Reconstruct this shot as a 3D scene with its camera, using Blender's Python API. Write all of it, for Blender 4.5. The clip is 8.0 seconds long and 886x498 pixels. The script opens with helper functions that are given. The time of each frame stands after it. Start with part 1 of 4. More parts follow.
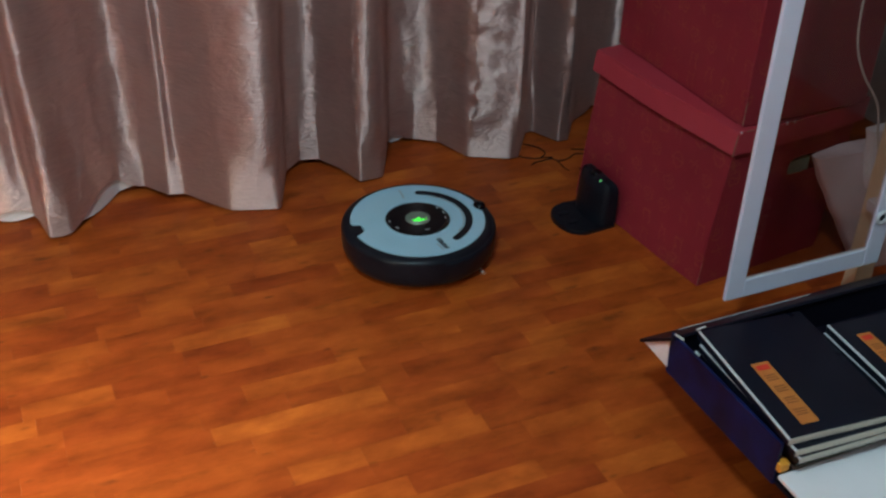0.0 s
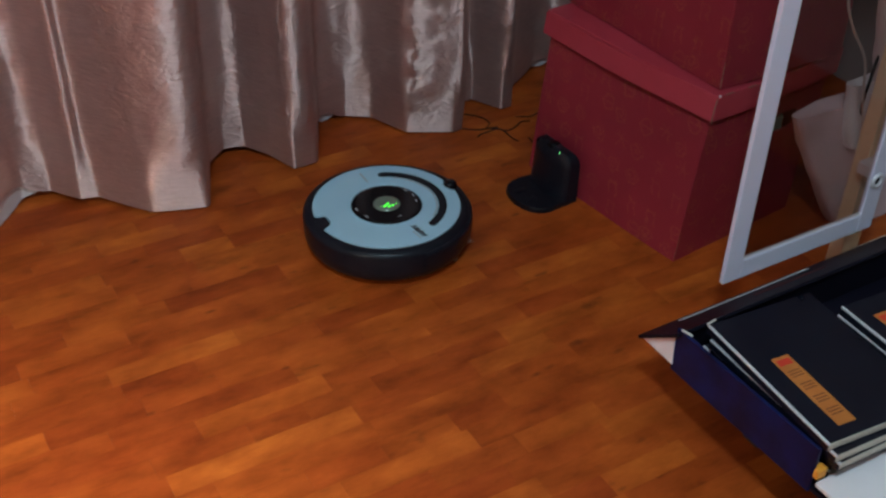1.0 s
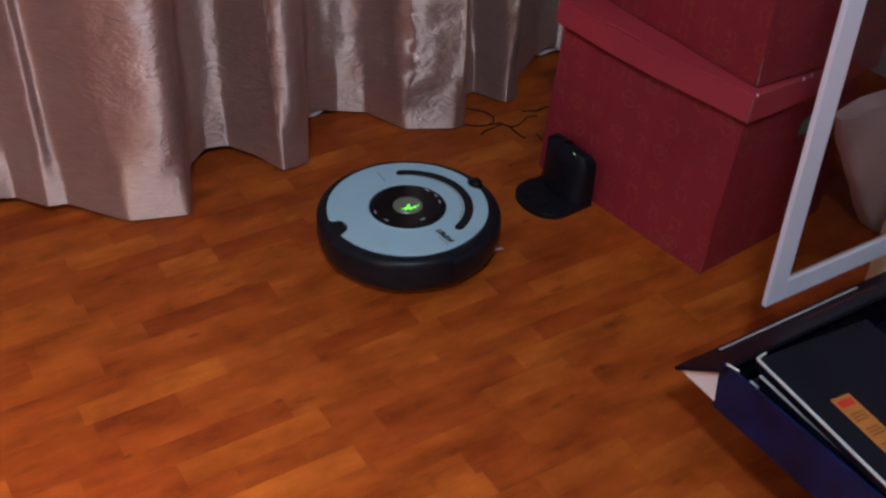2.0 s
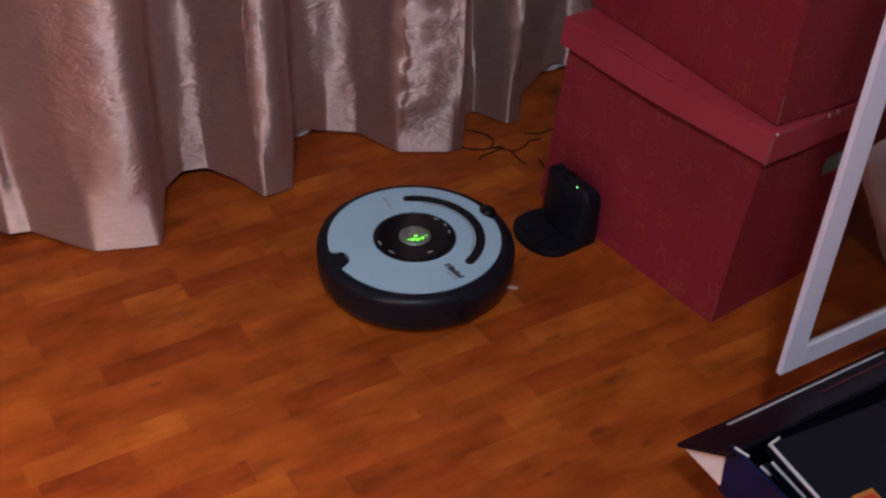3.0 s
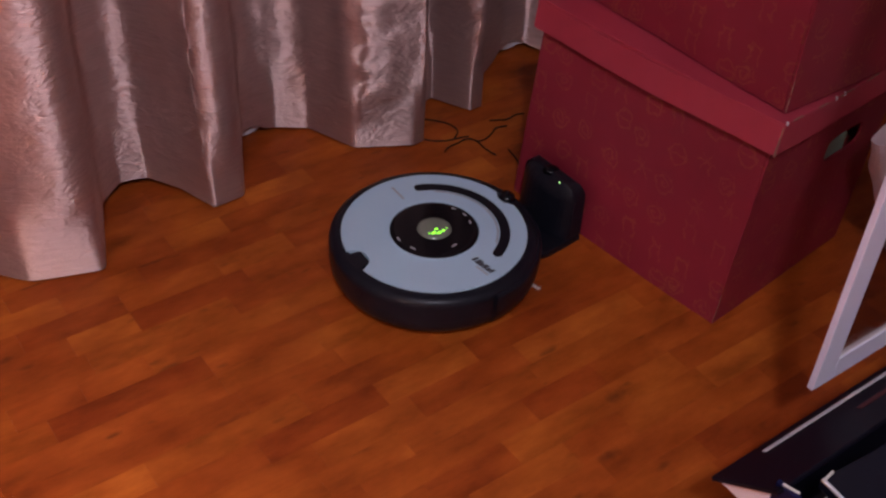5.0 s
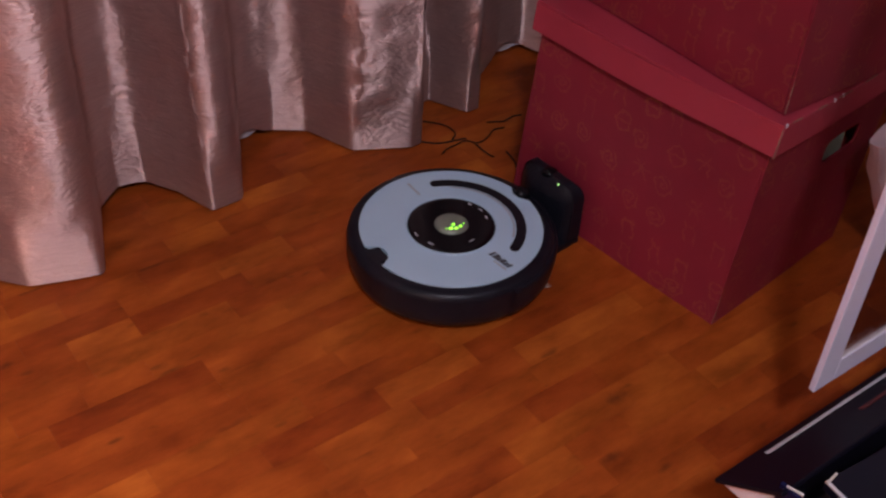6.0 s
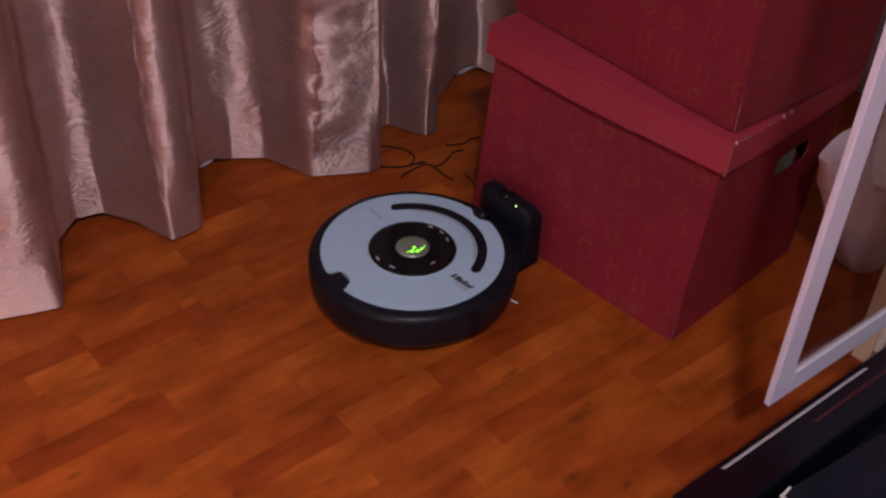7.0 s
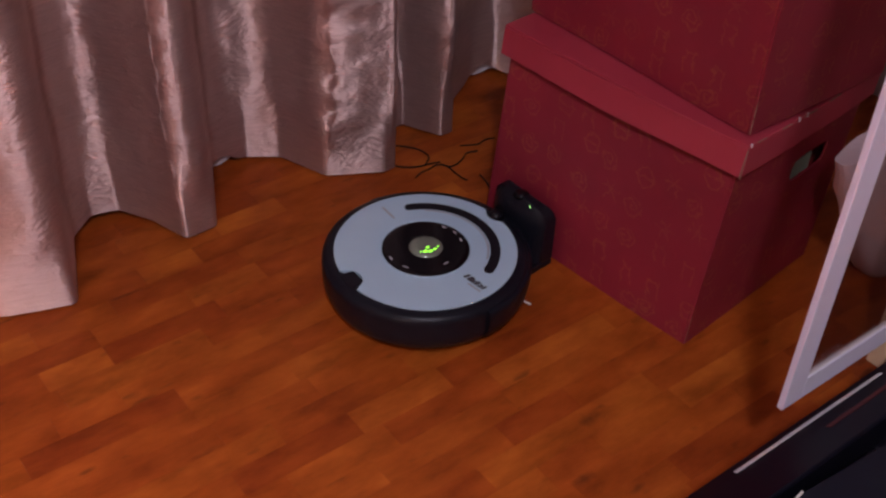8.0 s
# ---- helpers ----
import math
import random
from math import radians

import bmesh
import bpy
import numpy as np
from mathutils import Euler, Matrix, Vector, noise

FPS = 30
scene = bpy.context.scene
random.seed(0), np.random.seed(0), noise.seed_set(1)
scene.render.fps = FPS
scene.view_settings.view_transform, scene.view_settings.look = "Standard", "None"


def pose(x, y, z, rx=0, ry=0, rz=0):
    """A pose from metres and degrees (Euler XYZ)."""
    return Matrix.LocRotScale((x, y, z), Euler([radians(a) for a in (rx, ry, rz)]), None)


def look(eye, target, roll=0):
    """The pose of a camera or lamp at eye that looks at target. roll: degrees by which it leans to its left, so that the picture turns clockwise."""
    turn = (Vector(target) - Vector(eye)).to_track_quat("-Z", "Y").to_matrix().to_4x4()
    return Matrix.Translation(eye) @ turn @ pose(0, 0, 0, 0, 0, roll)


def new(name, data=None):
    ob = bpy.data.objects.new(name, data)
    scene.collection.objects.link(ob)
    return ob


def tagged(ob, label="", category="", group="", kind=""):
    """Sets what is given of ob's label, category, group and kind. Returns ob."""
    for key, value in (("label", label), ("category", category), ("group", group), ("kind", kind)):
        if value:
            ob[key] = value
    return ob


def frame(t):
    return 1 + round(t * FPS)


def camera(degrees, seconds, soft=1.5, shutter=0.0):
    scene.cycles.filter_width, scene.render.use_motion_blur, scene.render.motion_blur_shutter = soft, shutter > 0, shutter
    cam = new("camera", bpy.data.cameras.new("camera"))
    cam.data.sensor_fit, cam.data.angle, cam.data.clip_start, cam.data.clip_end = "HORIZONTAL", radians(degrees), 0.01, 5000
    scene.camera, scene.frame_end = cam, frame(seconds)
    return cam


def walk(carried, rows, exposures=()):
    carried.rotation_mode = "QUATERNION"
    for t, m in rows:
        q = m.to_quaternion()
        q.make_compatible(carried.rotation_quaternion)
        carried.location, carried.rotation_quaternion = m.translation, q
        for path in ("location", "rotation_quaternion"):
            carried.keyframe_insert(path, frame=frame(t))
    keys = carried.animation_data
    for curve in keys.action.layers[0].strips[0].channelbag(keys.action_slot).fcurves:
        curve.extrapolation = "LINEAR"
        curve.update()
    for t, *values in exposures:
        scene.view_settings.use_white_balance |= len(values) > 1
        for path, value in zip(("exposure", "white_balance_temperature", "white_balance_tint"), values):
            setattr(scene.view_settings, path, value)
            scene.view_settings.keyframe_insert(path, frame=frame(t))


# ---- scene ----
cam = camera(44.4, 8.0, soft=2.4, shutter=0.5)
PATH = [
    (0, (0.05, -0.073, 1.324), (0.74, 1.453, 0.23), 1.6),
    (0.5, (0.064, 0.052, 1.296), (0.816, 1.536, 0.186), 1.3),
    (1, (0.03, 0.19, 1.277), (0.875, 1.575, 0.107), 1.5),
    (1.5, (0.052, 0.277, 1.227), (0.913, 1.631, 0.033), 1.6),
    (1.7, (0.06, 0.327, 1.222), (0.931, 1.669, 0.022), 1.7),
    (2.8, (0.215, 0.472, 1.201), (1.036, 1.832, -0.015), 2.9),
    (3, (0.228, 0.51, 1.198), (1.055, 1.857, -0.028), 2.4),
    (3.5, (0.215, 0.621, 1.176), (1.128, 1.898, -0.064), 0.8),
    (4, (0.234, 0.672, 1.163), (1.143, 1.931, -0.097), 1.7),
    (4.5, (0.239, 0.706, 1.161), (1.153, 1.928, -0.132), 2.9),
    (5, (0.24, 0.714, 1.159), (1.172, 1.935, -0.122), 3.0),
    (5.2, (0.243, 0.716, 1.165), (1.174, 1.939, -0.114), 2.9),
    (6.3, (0.227, 0.727, 1.164), (1.195, 1.922, -0.115), 3.4),
    (6.5, (0.233, 0.721, 1.17), (1.227, 1.916, -0.089), 3.4),
    (7, (0.249, 0.709, 1.174), (1.244, 1.91, -0.078), 2.7),
    (7.5, (0.258, 0.704, 1.179), (1.226, 1.923, -0.077), 1.4),
    (8, (0.251, 0.708, 1.173), (1.225, 1.926, -0.079), 2.6),
]
walk(cam, [(t, look(eye, target, roll)) for t, eye, target, roll in PATH],
     exposures=[(0.0, 0.05, 5350, -15), (1.5, 0.04, 5550, -2), (3.0, 0.10, 6000, 14), (4.5, 0.09, 6500, 34), (8.0, 0.12, 6700, 35)])

# ---- light ----
world = bpy.data.worlds.new("room_world")
scene.world = world
world.use_nodes = True
world.node_tree.nodes["Background"].inputs[0].default_value = (0.05, 0.05, 0.06, 1)
world.node_tree.nodes["Background"].inputs[1].default_value = 0.1

LAMP = (-0.10, 0.10, 2.40)
lamp_data = bpy.data.lights.new("ceiling_light", "POINT")
lamp_data.energy, lamp_data.color, lamp_data.shadow_soft_size = 86.0, (0.83, 0.91, 1.0), 0.10
lamp = new("ceiling_light", lamp_data)
lamp.matrix_world = pose(LAMP[0], LAMP[1], LAMP[2])

# Unseen warm light, added to brighten the floor at the left.
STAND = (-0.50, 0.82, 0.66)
shade_data = bpy.data.lights.new("added_warm_bulb", "POINT")
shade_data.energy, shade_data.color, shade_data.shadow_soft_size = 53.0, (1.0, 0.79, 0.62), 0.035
bulb = new("added_warm_bulb", shade_data)
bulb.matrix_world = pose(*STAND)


# ---- materials ----
def nodes_of(name):
    m = bpy.data.materials.new(name)
    m.use_nodes = True
    t = m.node_tree
    return m, t, t.nodes["Principled BSDF"]


def link(t, a, b):
    t.links.new(a, b)


def noise_node(t, vec, scale, detail=4.0, rough=0.55):
    n = t.nodes.new("ShaderNodeTexNoise")
    n.inputs["Scale"].default_value, n.inputs["Detail"].default_value = scale, detail
    n.inputs["Roughness"].default_value = rough
    if vec is not None:
        link(t, vec, n.inputs["Vector"])
    return n.outputs["Fac"]


def ramp(t, fac, stops):
    r = t.nodes.new("ShaderNodeValToRGB")
    while len(r.color_ramp.elements) < len(stops):
        r.color_ramp.elements.new(0.5)
    for e, (p, c) in zip(r.color_ramp.elements, stops):
        e.position, e.color = p, (*c, 1)
    link(t, fac, r.inputs["Fac"])
    return r.outputs["Color"]


def math_node(t, op, a, b=None):
    n = t.nodes.new("ShaderNodeMath")
    n.operation = op
    for k, v in enumerate((a, b)):
        if v is None:
            continue
        if isinstance(v, (int, float)):
            n.inputs[k].default_value = v
        else:
            link(t, v, n.inputs[k])
    return n.outputs[0]


def mix(t, fac, a, b, kind="MIX"):
    n = t.nodes.new("ShaderNodeMix")
    n.data_type, n.blend_type = "RGBA", kind
    if isinstance(fac, (int, float)):
        n.inputs[0].default_value = fac
    else:
        link(t, fac, n.inputs[0])
    for k, v in ((6, a), (7, b)):
        if isinstance(v, tuple):
            n.inputs[k].default_value = (*v, 1)
        else:
            link(t, v, n.inputs[k])
    return n.outputs[2]


def coords(t, stretch=(1, 1, 1), shift=None):
    c = t.nodes.new("ShaderNodeTexCoord")
    m = t.nodes.new("ShaderNodeMapping")
    m.inputs["Scale"].default_value = stretch
    link(t, c.outputs["Object"], m.inputs["Vector"])
    if shift is not None:
        link(t, shift, m.inputs["Location"])
    return m.outputs["Vector"]


def bump(t, p, height, strength, distance=0.002):
    b = t.nodes.new("ShaderNodeBump")
    b.inputs["Strength"].default_value, b.inputs["Distance"].default_value = strength, distance
    link(t, height, b.inputs["Height"])
    link(t, b.outputs["Normal"], p.inputs["Normal"])


def surface(name, dark, light, scale=8.0, rough=0.5, rough_var=0.12, metal=0.0, fine=180.0, relief=0.15, spec=0.5, stretch=(1, 1, 1)):
    """A plain surface with blotches at one scale and grain at a finer one."""
    m, t, p = nodes_of(name)
    v = coords(t, stretch)
    big, small = noise_node(t, v, scale), noise_node(t, v, fine, 3.0)
    col = ramp(t, big, [(0.3, dark), (0.7, light)])
    col = mix(t, 0.12, col, mix(t, small, dark, light))
    link(t, col, p.inputs["Base Color"])
    link(t, math_node(t, "MULTIPLY_ADD", big, rough_var), p.inputs["Roughness"])
    p.inputs["Roughness"].links[0].from_node.inputs[2].default_value = rough - rough_var / 2
    p.inputs["Metallic"].default_value, p.inputs["Specular IOR Level"].default_value = metal, spec
    bump(t, p, small, relief, 0.001)
    return m


# dark knots in the wood: place and half length in metres
KNOTS = ((1.104, 1.414, 0.030), (1.020, 1.335, 0.026), (0.534, 1.529, 0.012), (0.403, 1.958, 0.016), (0.906, 1.303, 0.013), (0.475, 1.739, 0.014), (0.294, 1.535, 0.012))


def wood_floor(name, per_piece):
    m, t, p = nodes_of(name)
    if per_piece:
        rnd = t.nodes.new("ShaderNodeObjectInfo").outputs["Random"]
    else:
        rnd = t.nodes.new("ShaderNodeNewGeometry").outputs["Random Per Island"]
    far = t.nodes.new("ShaderNodeCombineXYZ")
    for k, f in enumerate((37.0, 53.0, 11.0)):
        link(t, math_node(t, "MULTIPLY", rnd, f), far.inputs[k])
    v = coords(t, (3.2, 9.0, 5.0), far.outputs[0])
    v2 = coords(t, (4.0, 60.0, 20.0), far.outputs[0])
    cloud = noise_node(t, v, 2.2, 5.0, 0.6)
    grain = noise_node(t, v2, 6.0, 6.0, 0.65)
    tone = ramp(t, rnd, [(0.0, (0.300, 0.051, 0.007)), (0.25, (0.338, 0.063, 0.008)), (0.75, (0.372, 0.077, 0.009)), (1.0, (0.432, 0.102, 0.012))])
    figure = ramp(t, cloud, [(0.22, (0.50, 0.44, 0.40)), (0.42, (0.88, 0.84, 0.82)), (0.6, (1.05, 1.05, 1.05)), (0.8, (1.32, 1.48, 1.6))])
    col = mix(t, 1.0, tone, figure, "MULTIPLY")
    streak = ramp(t, grain, [(0.3, (0.80, 0.76, 0.72)), (0.6, (1.0, 1.0, 1.0))])
    col = mix(t, 0.45, col, streak, "MULTIPLY")
    knots = noise_node(t, coords(t, (9.0, 22.0, 9.0), far.outputs[0]), 1.4, 2.0)
    col = mix(t, ramp(t, knots, [(0.66, (0, 0, 0)), (0.78, (0.6, 0.6, 0.6))]), col, (0.075, 0.018, 0.006))
    link(t, col, p.inputs["Base Color"])
    wear = noise_node(t, coords(t, (3, 3, 3), far.outputs[0]), 6.0)
    link(t, ramp(t, wear, [(0.3, (0.40,) * 3), (0.75, (0.55,) * 3)]), p.inputs["Roughness"])
    p.inputs["Specular IOR Level"].default_value = 0.22
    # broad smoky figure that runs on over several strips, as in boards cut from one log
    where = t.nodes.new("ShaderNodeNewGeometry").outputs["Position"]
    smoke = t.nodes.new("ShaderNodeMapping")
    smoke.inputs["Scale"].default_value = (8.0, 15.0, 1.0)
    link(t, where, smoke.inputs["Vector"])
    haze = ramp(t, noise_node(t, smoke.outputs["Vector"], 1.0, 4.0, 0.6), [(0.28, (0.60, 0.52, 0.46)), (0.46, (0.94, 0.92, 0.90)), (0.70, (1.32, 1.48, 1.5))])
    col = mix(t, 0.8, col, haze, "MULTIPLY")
    ragged = noise_node(t, where, 45.0, 3.0)
    for x, y, size in KNOTS:
        away = t.nodes.new("ShaderNodeVectorMath")
        away.operation = "SUBTRACT"
        away.inputs[1].default_value = (x, y, 0)
        link(t, where, away.inputs[0])
        flat = t.nodes.new("ShaderNodeMapping")
        flat.inputs["Scale"].default_value = (0.55 / size, 1.3 / size, 0)
        link(t, away.outputs[0], flat.inputs["Vector"])
        length = t.nodes.new("ShaderNodeVectorMath")
        length.operation = "LENGTH"
        link(t, flat.outputs[0], length.inputs[0])
        dist = math_node(t, "ADD", length.outputs["Value"], math_node(t, "MULTIPLY", ragged, 0.8))
        col = mix(t, ramp(t, dist, [(0.45, (0.62,) * 3), (0.95, (0, 0, 0))]), col, (0.070, 0.014, 0.005))
    link(t, col, p.inputs["Base Color"])
    bump(t, p, grain, 0.10, 0.0008)
    return m


def silk():
    """Shot silk: horizontal slubs, small slanting wrinkles, the sheen running along the folds."""
    m, t, p = nodes_of("curtain_silk")
    slub = noise_node(t, coords(t, (14, 14, 260)), 2.0, 4.0)
    cloud = noise_node(t, coords(t), 5.0, 4.0)
    warp = t.nodes.new("ShaderNodeTexNoise")
    warp.inputs["Scale"].default_value, warp.inputs["Detail"].default_value = 7.0, 2.0
    link(t, coords(t), warp.inputs["Vector"])
    bent = t.nodes.new("ShaderNodeVectorMath")
    bent.operation = "MULTIPLY_ADD"
    link(t, warp.outputs["Color"], bent.inputs[0])
    bent.inputs[1].default_value = (0.10, 0.10, 0.07)
    link(t, coords(t), bent.inputs[2])
    slant = t.nodes.new("ShaderNodeMapping")
    slant.inputs["Rotation"].default_value = (0.0, radians(28), 0.0)
    slant.inputs["Scale"].default_value = (26, 26, 58)
    link(t, bent.outputs[0], slant.inputs["Vector"])
    wrinkle = noise_node(t, slant.outputs[0], 1.0, 3.0, 0.55)
    ridge = math_node(t, "ABSOLUTE", math_node(t, "SUBTRACT", wrinkle, 0.5))
    soft = noise_node(t, coords(t, (13, 13, 9)), 1.0, 2.0)
    h = math_node(t, "ADD", math_node(t, "MULTIPLY", soft, 0.40), math_node(t, "MULTIPLY", ridge, 1.45))
    h = math_node(t, "ADD", h, math_node(t, "MULTIPLY", slub, 0.05))
    col = ramp(t, cloud, [(0.25, (0.57, 0.395, 0.360)), (0.75, (0.68, 0.490, 0.445))])
    col = mix(t, 0.24, col, ramp(t, slub, [(0.35, (0.39, 0.27, 0.245)), (0.65, (0.75, 0.565, 0.515))]))
    link(t, col, p.inputs["Base Color"])
    p.inputs["Metallic"].default_value = 0.78
    link(t, ramp(t, wrinkle, [(0.3, (0.50,) * 3), (0.7, (0.60,) * 3)]), p.inputs["Roughness"])
    p.inputs["Anisotropic"].default_value = 0.95
    p.inputs["Anisotropic Rotation"].default_value = 0.25
    tan = t.nodes.new("ShaderNodeTangent")
    tan.direction_type, tan.axis = "RADIAL", "Z"
    link(t, tan.outputs[0], p.inputs["Tangent"])
    bump(t, p, h, 0.46, 0.0070)
    return m


def printed_card():
    """Red card with faint golden printed marks."""
    m, t, p = nodes_of("red_printed_card")
    v = coords(t)
    cloud = noise_node(t, v, 6.0, 5.0)
    col = ramp(t, cloud, [(0.3, (0.225, 0.015, 0.028)), (0.7, (0.290, 0.022, 0.039))])
    # the print is laid round the box: length along the walls, height up them
    axes = t.nodes.new("ShaderNodeSeparateXYZ")
    link(t, v, axes.inputs[0])
    flat = t.nodes.new("ShaderNodeCombineXYZ")
    link(t, math_node(t, "SUBTRACT", axes.outputs[1], axes.outputs[0]), flat.inputs[0])
    link(t, axes.outputs[2], flat.inputs[1])
    shake = t.nodes.new("ShaderNodeTexNoise")
    shake.inputs["Scale"].default_value = 62.0
    link(t, v, shake.inputs["Vector"])
    wavy = t.nodes.new("ShaderNodeVectorMath")
    wavy.operation = "MULTIPLY_ADD"
    link(t, shake.outputs["Color"], wavy.inputs[0])
    wavy.inputs[1].default_value = (0.022, 0.022, 0.0)
    link(t, flat.outputs[0], wavy.inputs[2])
    cell = t.nodes.new("ShaderNodeTexVoronoi")
    cell.voronoi_dimensions = "2D"
    cell.inputs["Scale"].default_value, cell.inputs["Randomness"].default_value = 18.0, 0.50
    link(t, flat.outputs[0], cell.inputs["Vector"])
    local = t.nodes.new("ShaderNodeVectorMath")
    local.operation = "SUBTRACT"
    link(t, wavy.outputs[0], local.inputs[0])
    link(t, cell.outputs["Position"], local.inputs[1])
    lx = t.nodes.new("ShaderNodeSeparateXYZ")
    link(t, local.outputs[0], lx.inputs[0])
    px, py = math_node(t, "SUBTRACT", lx.outputs[0], 0.011), math_node(t, "SUBTRACT", lx.outputs[1], 0.011)
    r = math_node(t, "SQRT", math_node(t, "ADD", math_node(t, "MULTIPLY", px, px), math_node(t, "MULTIPLY", py, py)))
    turn = math_node(t, "ARCTAN2", py, px)
    pick = t.nodes.new("ShaderNodeSeparateColor")
    link(t, cell.outputs["Color"], pick.inputs[0])
    which = pick.outputs[0]

    def near(a, centre, width):
        return math_node(t, "LESS_THAN", math_node(t, "ABSOLUTE", math_node(t, "SUBTRACT", a, centre)), width)

    def both(*parts):
        out = parts[0]
        for q in parts[1:]:
            out = math_node(t, "MULTIPLY", out, q)
        return out

    inside = math_node(t, "LESS_THAN", r, 0.0185)
    ring = math_node(t, "MAXIMUM", near(r, 0.0150, 0.0019), both(near(py, 0.0, 0.0015), inside))
    star = both(math_node(t, "LESS_THAN", math_node(t, "MULTIPLY", math_node(t, "ABSOLUTE", math_node(t, "SINE", math_node(t, "MULTIPLY", turn, 3.0))), r), 0.0042), inside)
    gate = math_node(t, "MAXIMUM", both(near(math_node(t, "ABSOLUTE", px), 0.0090, 0.0017), near(py, 0.0, 0.0170)), both(near(py, 0.0120, 0.0018), near(px, 0.0, 0.0100)))
    coil = both(near(math_node(t, "FRACT", math_node(t, "ADD", math_node(t, "MULTIPLY", r, 115.0), math_node(t, "MULTIPLY", turn, 0.1592))), 0.5, 0.20), inside)
    mark = both(near(which, 0.125, 0.125), ring)
    for centre, shape in ((0.375, star), (0.625, gate), (0.875, coil)):
        mark = math_node(t, "ADD", mark, both(near(which, centre, 0.125), shape))
    fade = ramp(t, noise_node(t, v, 9.0, 2.0), [(0.32, (0.35,) * 3), (0.62, (1.0,) * 3)])
    worn = ramp(t, noise_node(t, v, 160.0, 2.0), [(0.35, (0.35,) * 3), (0.60, (1.0,) * 3)])
    mark = both(mark, fade, worn)
    keep = math_node(t, "MULTIPLY", mark, 0.36)
    col = mix(t, keep, col, (0.42, 0.16, 0.045))
    scuff = noise_node(t, coords(t, (2, 2, 9)), 40.0, 5.0, 0.7)
    col = mix(t, ramp(t, scuff, [(0.62, (0, 0, 0)), (0.8, (0.22,) * 3)]), col, (0.42, 0.10, 0.11))
    link(t, col, p.inputs["Base Color"])
    p.inputs["Roughness"].default_value = 0.50
    p.inputs["Specular IOR Level"].default_value = 0.4
    bump(t, p, noise_node(t, v, 240.0, 3.0), 0.12, 0.0008)
    return m


def glow(name, colour, strength):
    m, t, p = nodes_of(name)
    v = coords(t)
    link(t, ramp(t, noise_node(t, v, 110.0, 2.0), [(0.25, tuple(c * 0.45 for c in colour)), (0.55, colour)]), p.inputs["Emission Color"])
    p.inputs["Emission Strength"].default_value = strength
    p.inputs["Base Color"].default_value = (0.05, 0.10, 0.03, 1)
    p.inputs["Roughness"].default_value = 0.25
    return m


def tinted_glass():
    m, t, p = nodes_of("tinted_glass")
    t.nodes.remove(p)
    out = t.nodes["Material Output"]
    clear = t.nodes.new("ShaderNodeBsdfTransparent")
    clear.inputs["Color"].default_value = (0.80, 0.76, 0.75, 1)
    gloss = t.nodes.new("ShaderNodeBsdfGlossy")
    gloss.inputs["Roughness"].default_value = 0.03
    edge = t.nodes.new("ShaderNodeLayerWeight").outputs["Facing"]
    rise = math_node(t, "MULTIPLY_ADD", math_node(t, "POWER", edge, 5.0), 0.45)
    rise.node.inputs[2].default_value = 0.045
    both = t.nodes.new("ShaderNodeMixShader")
    link(t, rise, both.inputs[0])
    link(t, clear.outputs[0], both.inputs[1])
    link(t, gloss.outputs[0], both.inputs[2])
    link(t, both.outputs[0], out.inputs["Surface"])
    return m


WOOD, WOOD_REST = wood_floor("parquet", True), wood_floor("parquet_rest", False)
SILK, CARD, GLASS = silk(), printed_card(), tinted_glass()
LID_CARD = surface("red_lid_card", (0.37, 0.033, 0.052), (0.44, 0.044, 0.068), 7, 0.46, fine=260, relief=0.12)
RAW_CARD = surface("torn_card_edge", (0.22, 0.11, 0.07), (0.34, 0.19, 0.13), 60, 0.8)
LINING = surface("curtain_lining", (0.62, 0.58, 0.60), (0.72, 0.69, 0.71), 9, 0.7, fine=300)
PLASTER = surface("wall_paint", (0.34, 0.30, 0.28), (0.40, 0.36, 0.34), 3, 0.8, fine=120)
CEILING = surface("ceiling_paint", (0.38, 0.37, 0.36), (0.43, 0.42, 0.41), 3, 0.85)
SKIRT = surface("skirting_wood", (0.20, 0.07, 0.03), (0.27, 0.10, 0.04), 9, 0.45, stretch=(1, 1, 6))
GROUND = surface("joint_filler", (0.030, 0.012, 0.006), (0.045, 0.018, 0.009), 30, 0.8)
BLACK = surface("black_plastic", (0.006, 0.007, 0.012), (0.010, 0.011, 0.017), 30, 0.36, fine=420, relief=0.08, spec=0.22)
GLOSS_BLACK = surface("gloss_black_plastic", (0.004, 0.004, 0.006), (0.006, 0.006, 0.008), 20, 0.16, 0.05, relief=0.0, spec=0.25)
DULL_BLACK = surface("dull_black_plastic", (0.005, 0.005, 0.009), (0.008, 0.008, 0.013), 30, 0.5, fine=420, spec=0.25)
PLATE = surface("pale_grey_plastic", (0.40, 0.60, 0.73), (0.44, 0.64, 0.77), 14, 0.38, 0.08, fine=500, relief=0.04)
MARK = surface("grey_print", (0.035, 0.04, 0.05), (0.06, 0.065, 0.075), 40, 0.5)
FAINT = surface("faint_grey_print_and_shade", (0.34, 0.39, 0.43), (0.38, 0.43, 0.47), 40, 0.5)
WHITE_MARK = surface("white_print", (0.45, 0.45, 0.46), (0.55, 0.55, 0.56), 40, 0.5)
SILVER = surface("silver_button", (0.24, 0.30, 0.24), (0.34, 0.40, 0.33), 30, 0.22, 0.08, metal=0.5, relief=0.02)
GREEN = glow("green_light", (0.18, 1.0, 0.03), 2.4)
GREEN_DOT = glow("green_led", (0.35, 1.0, 0.25), 2.0)
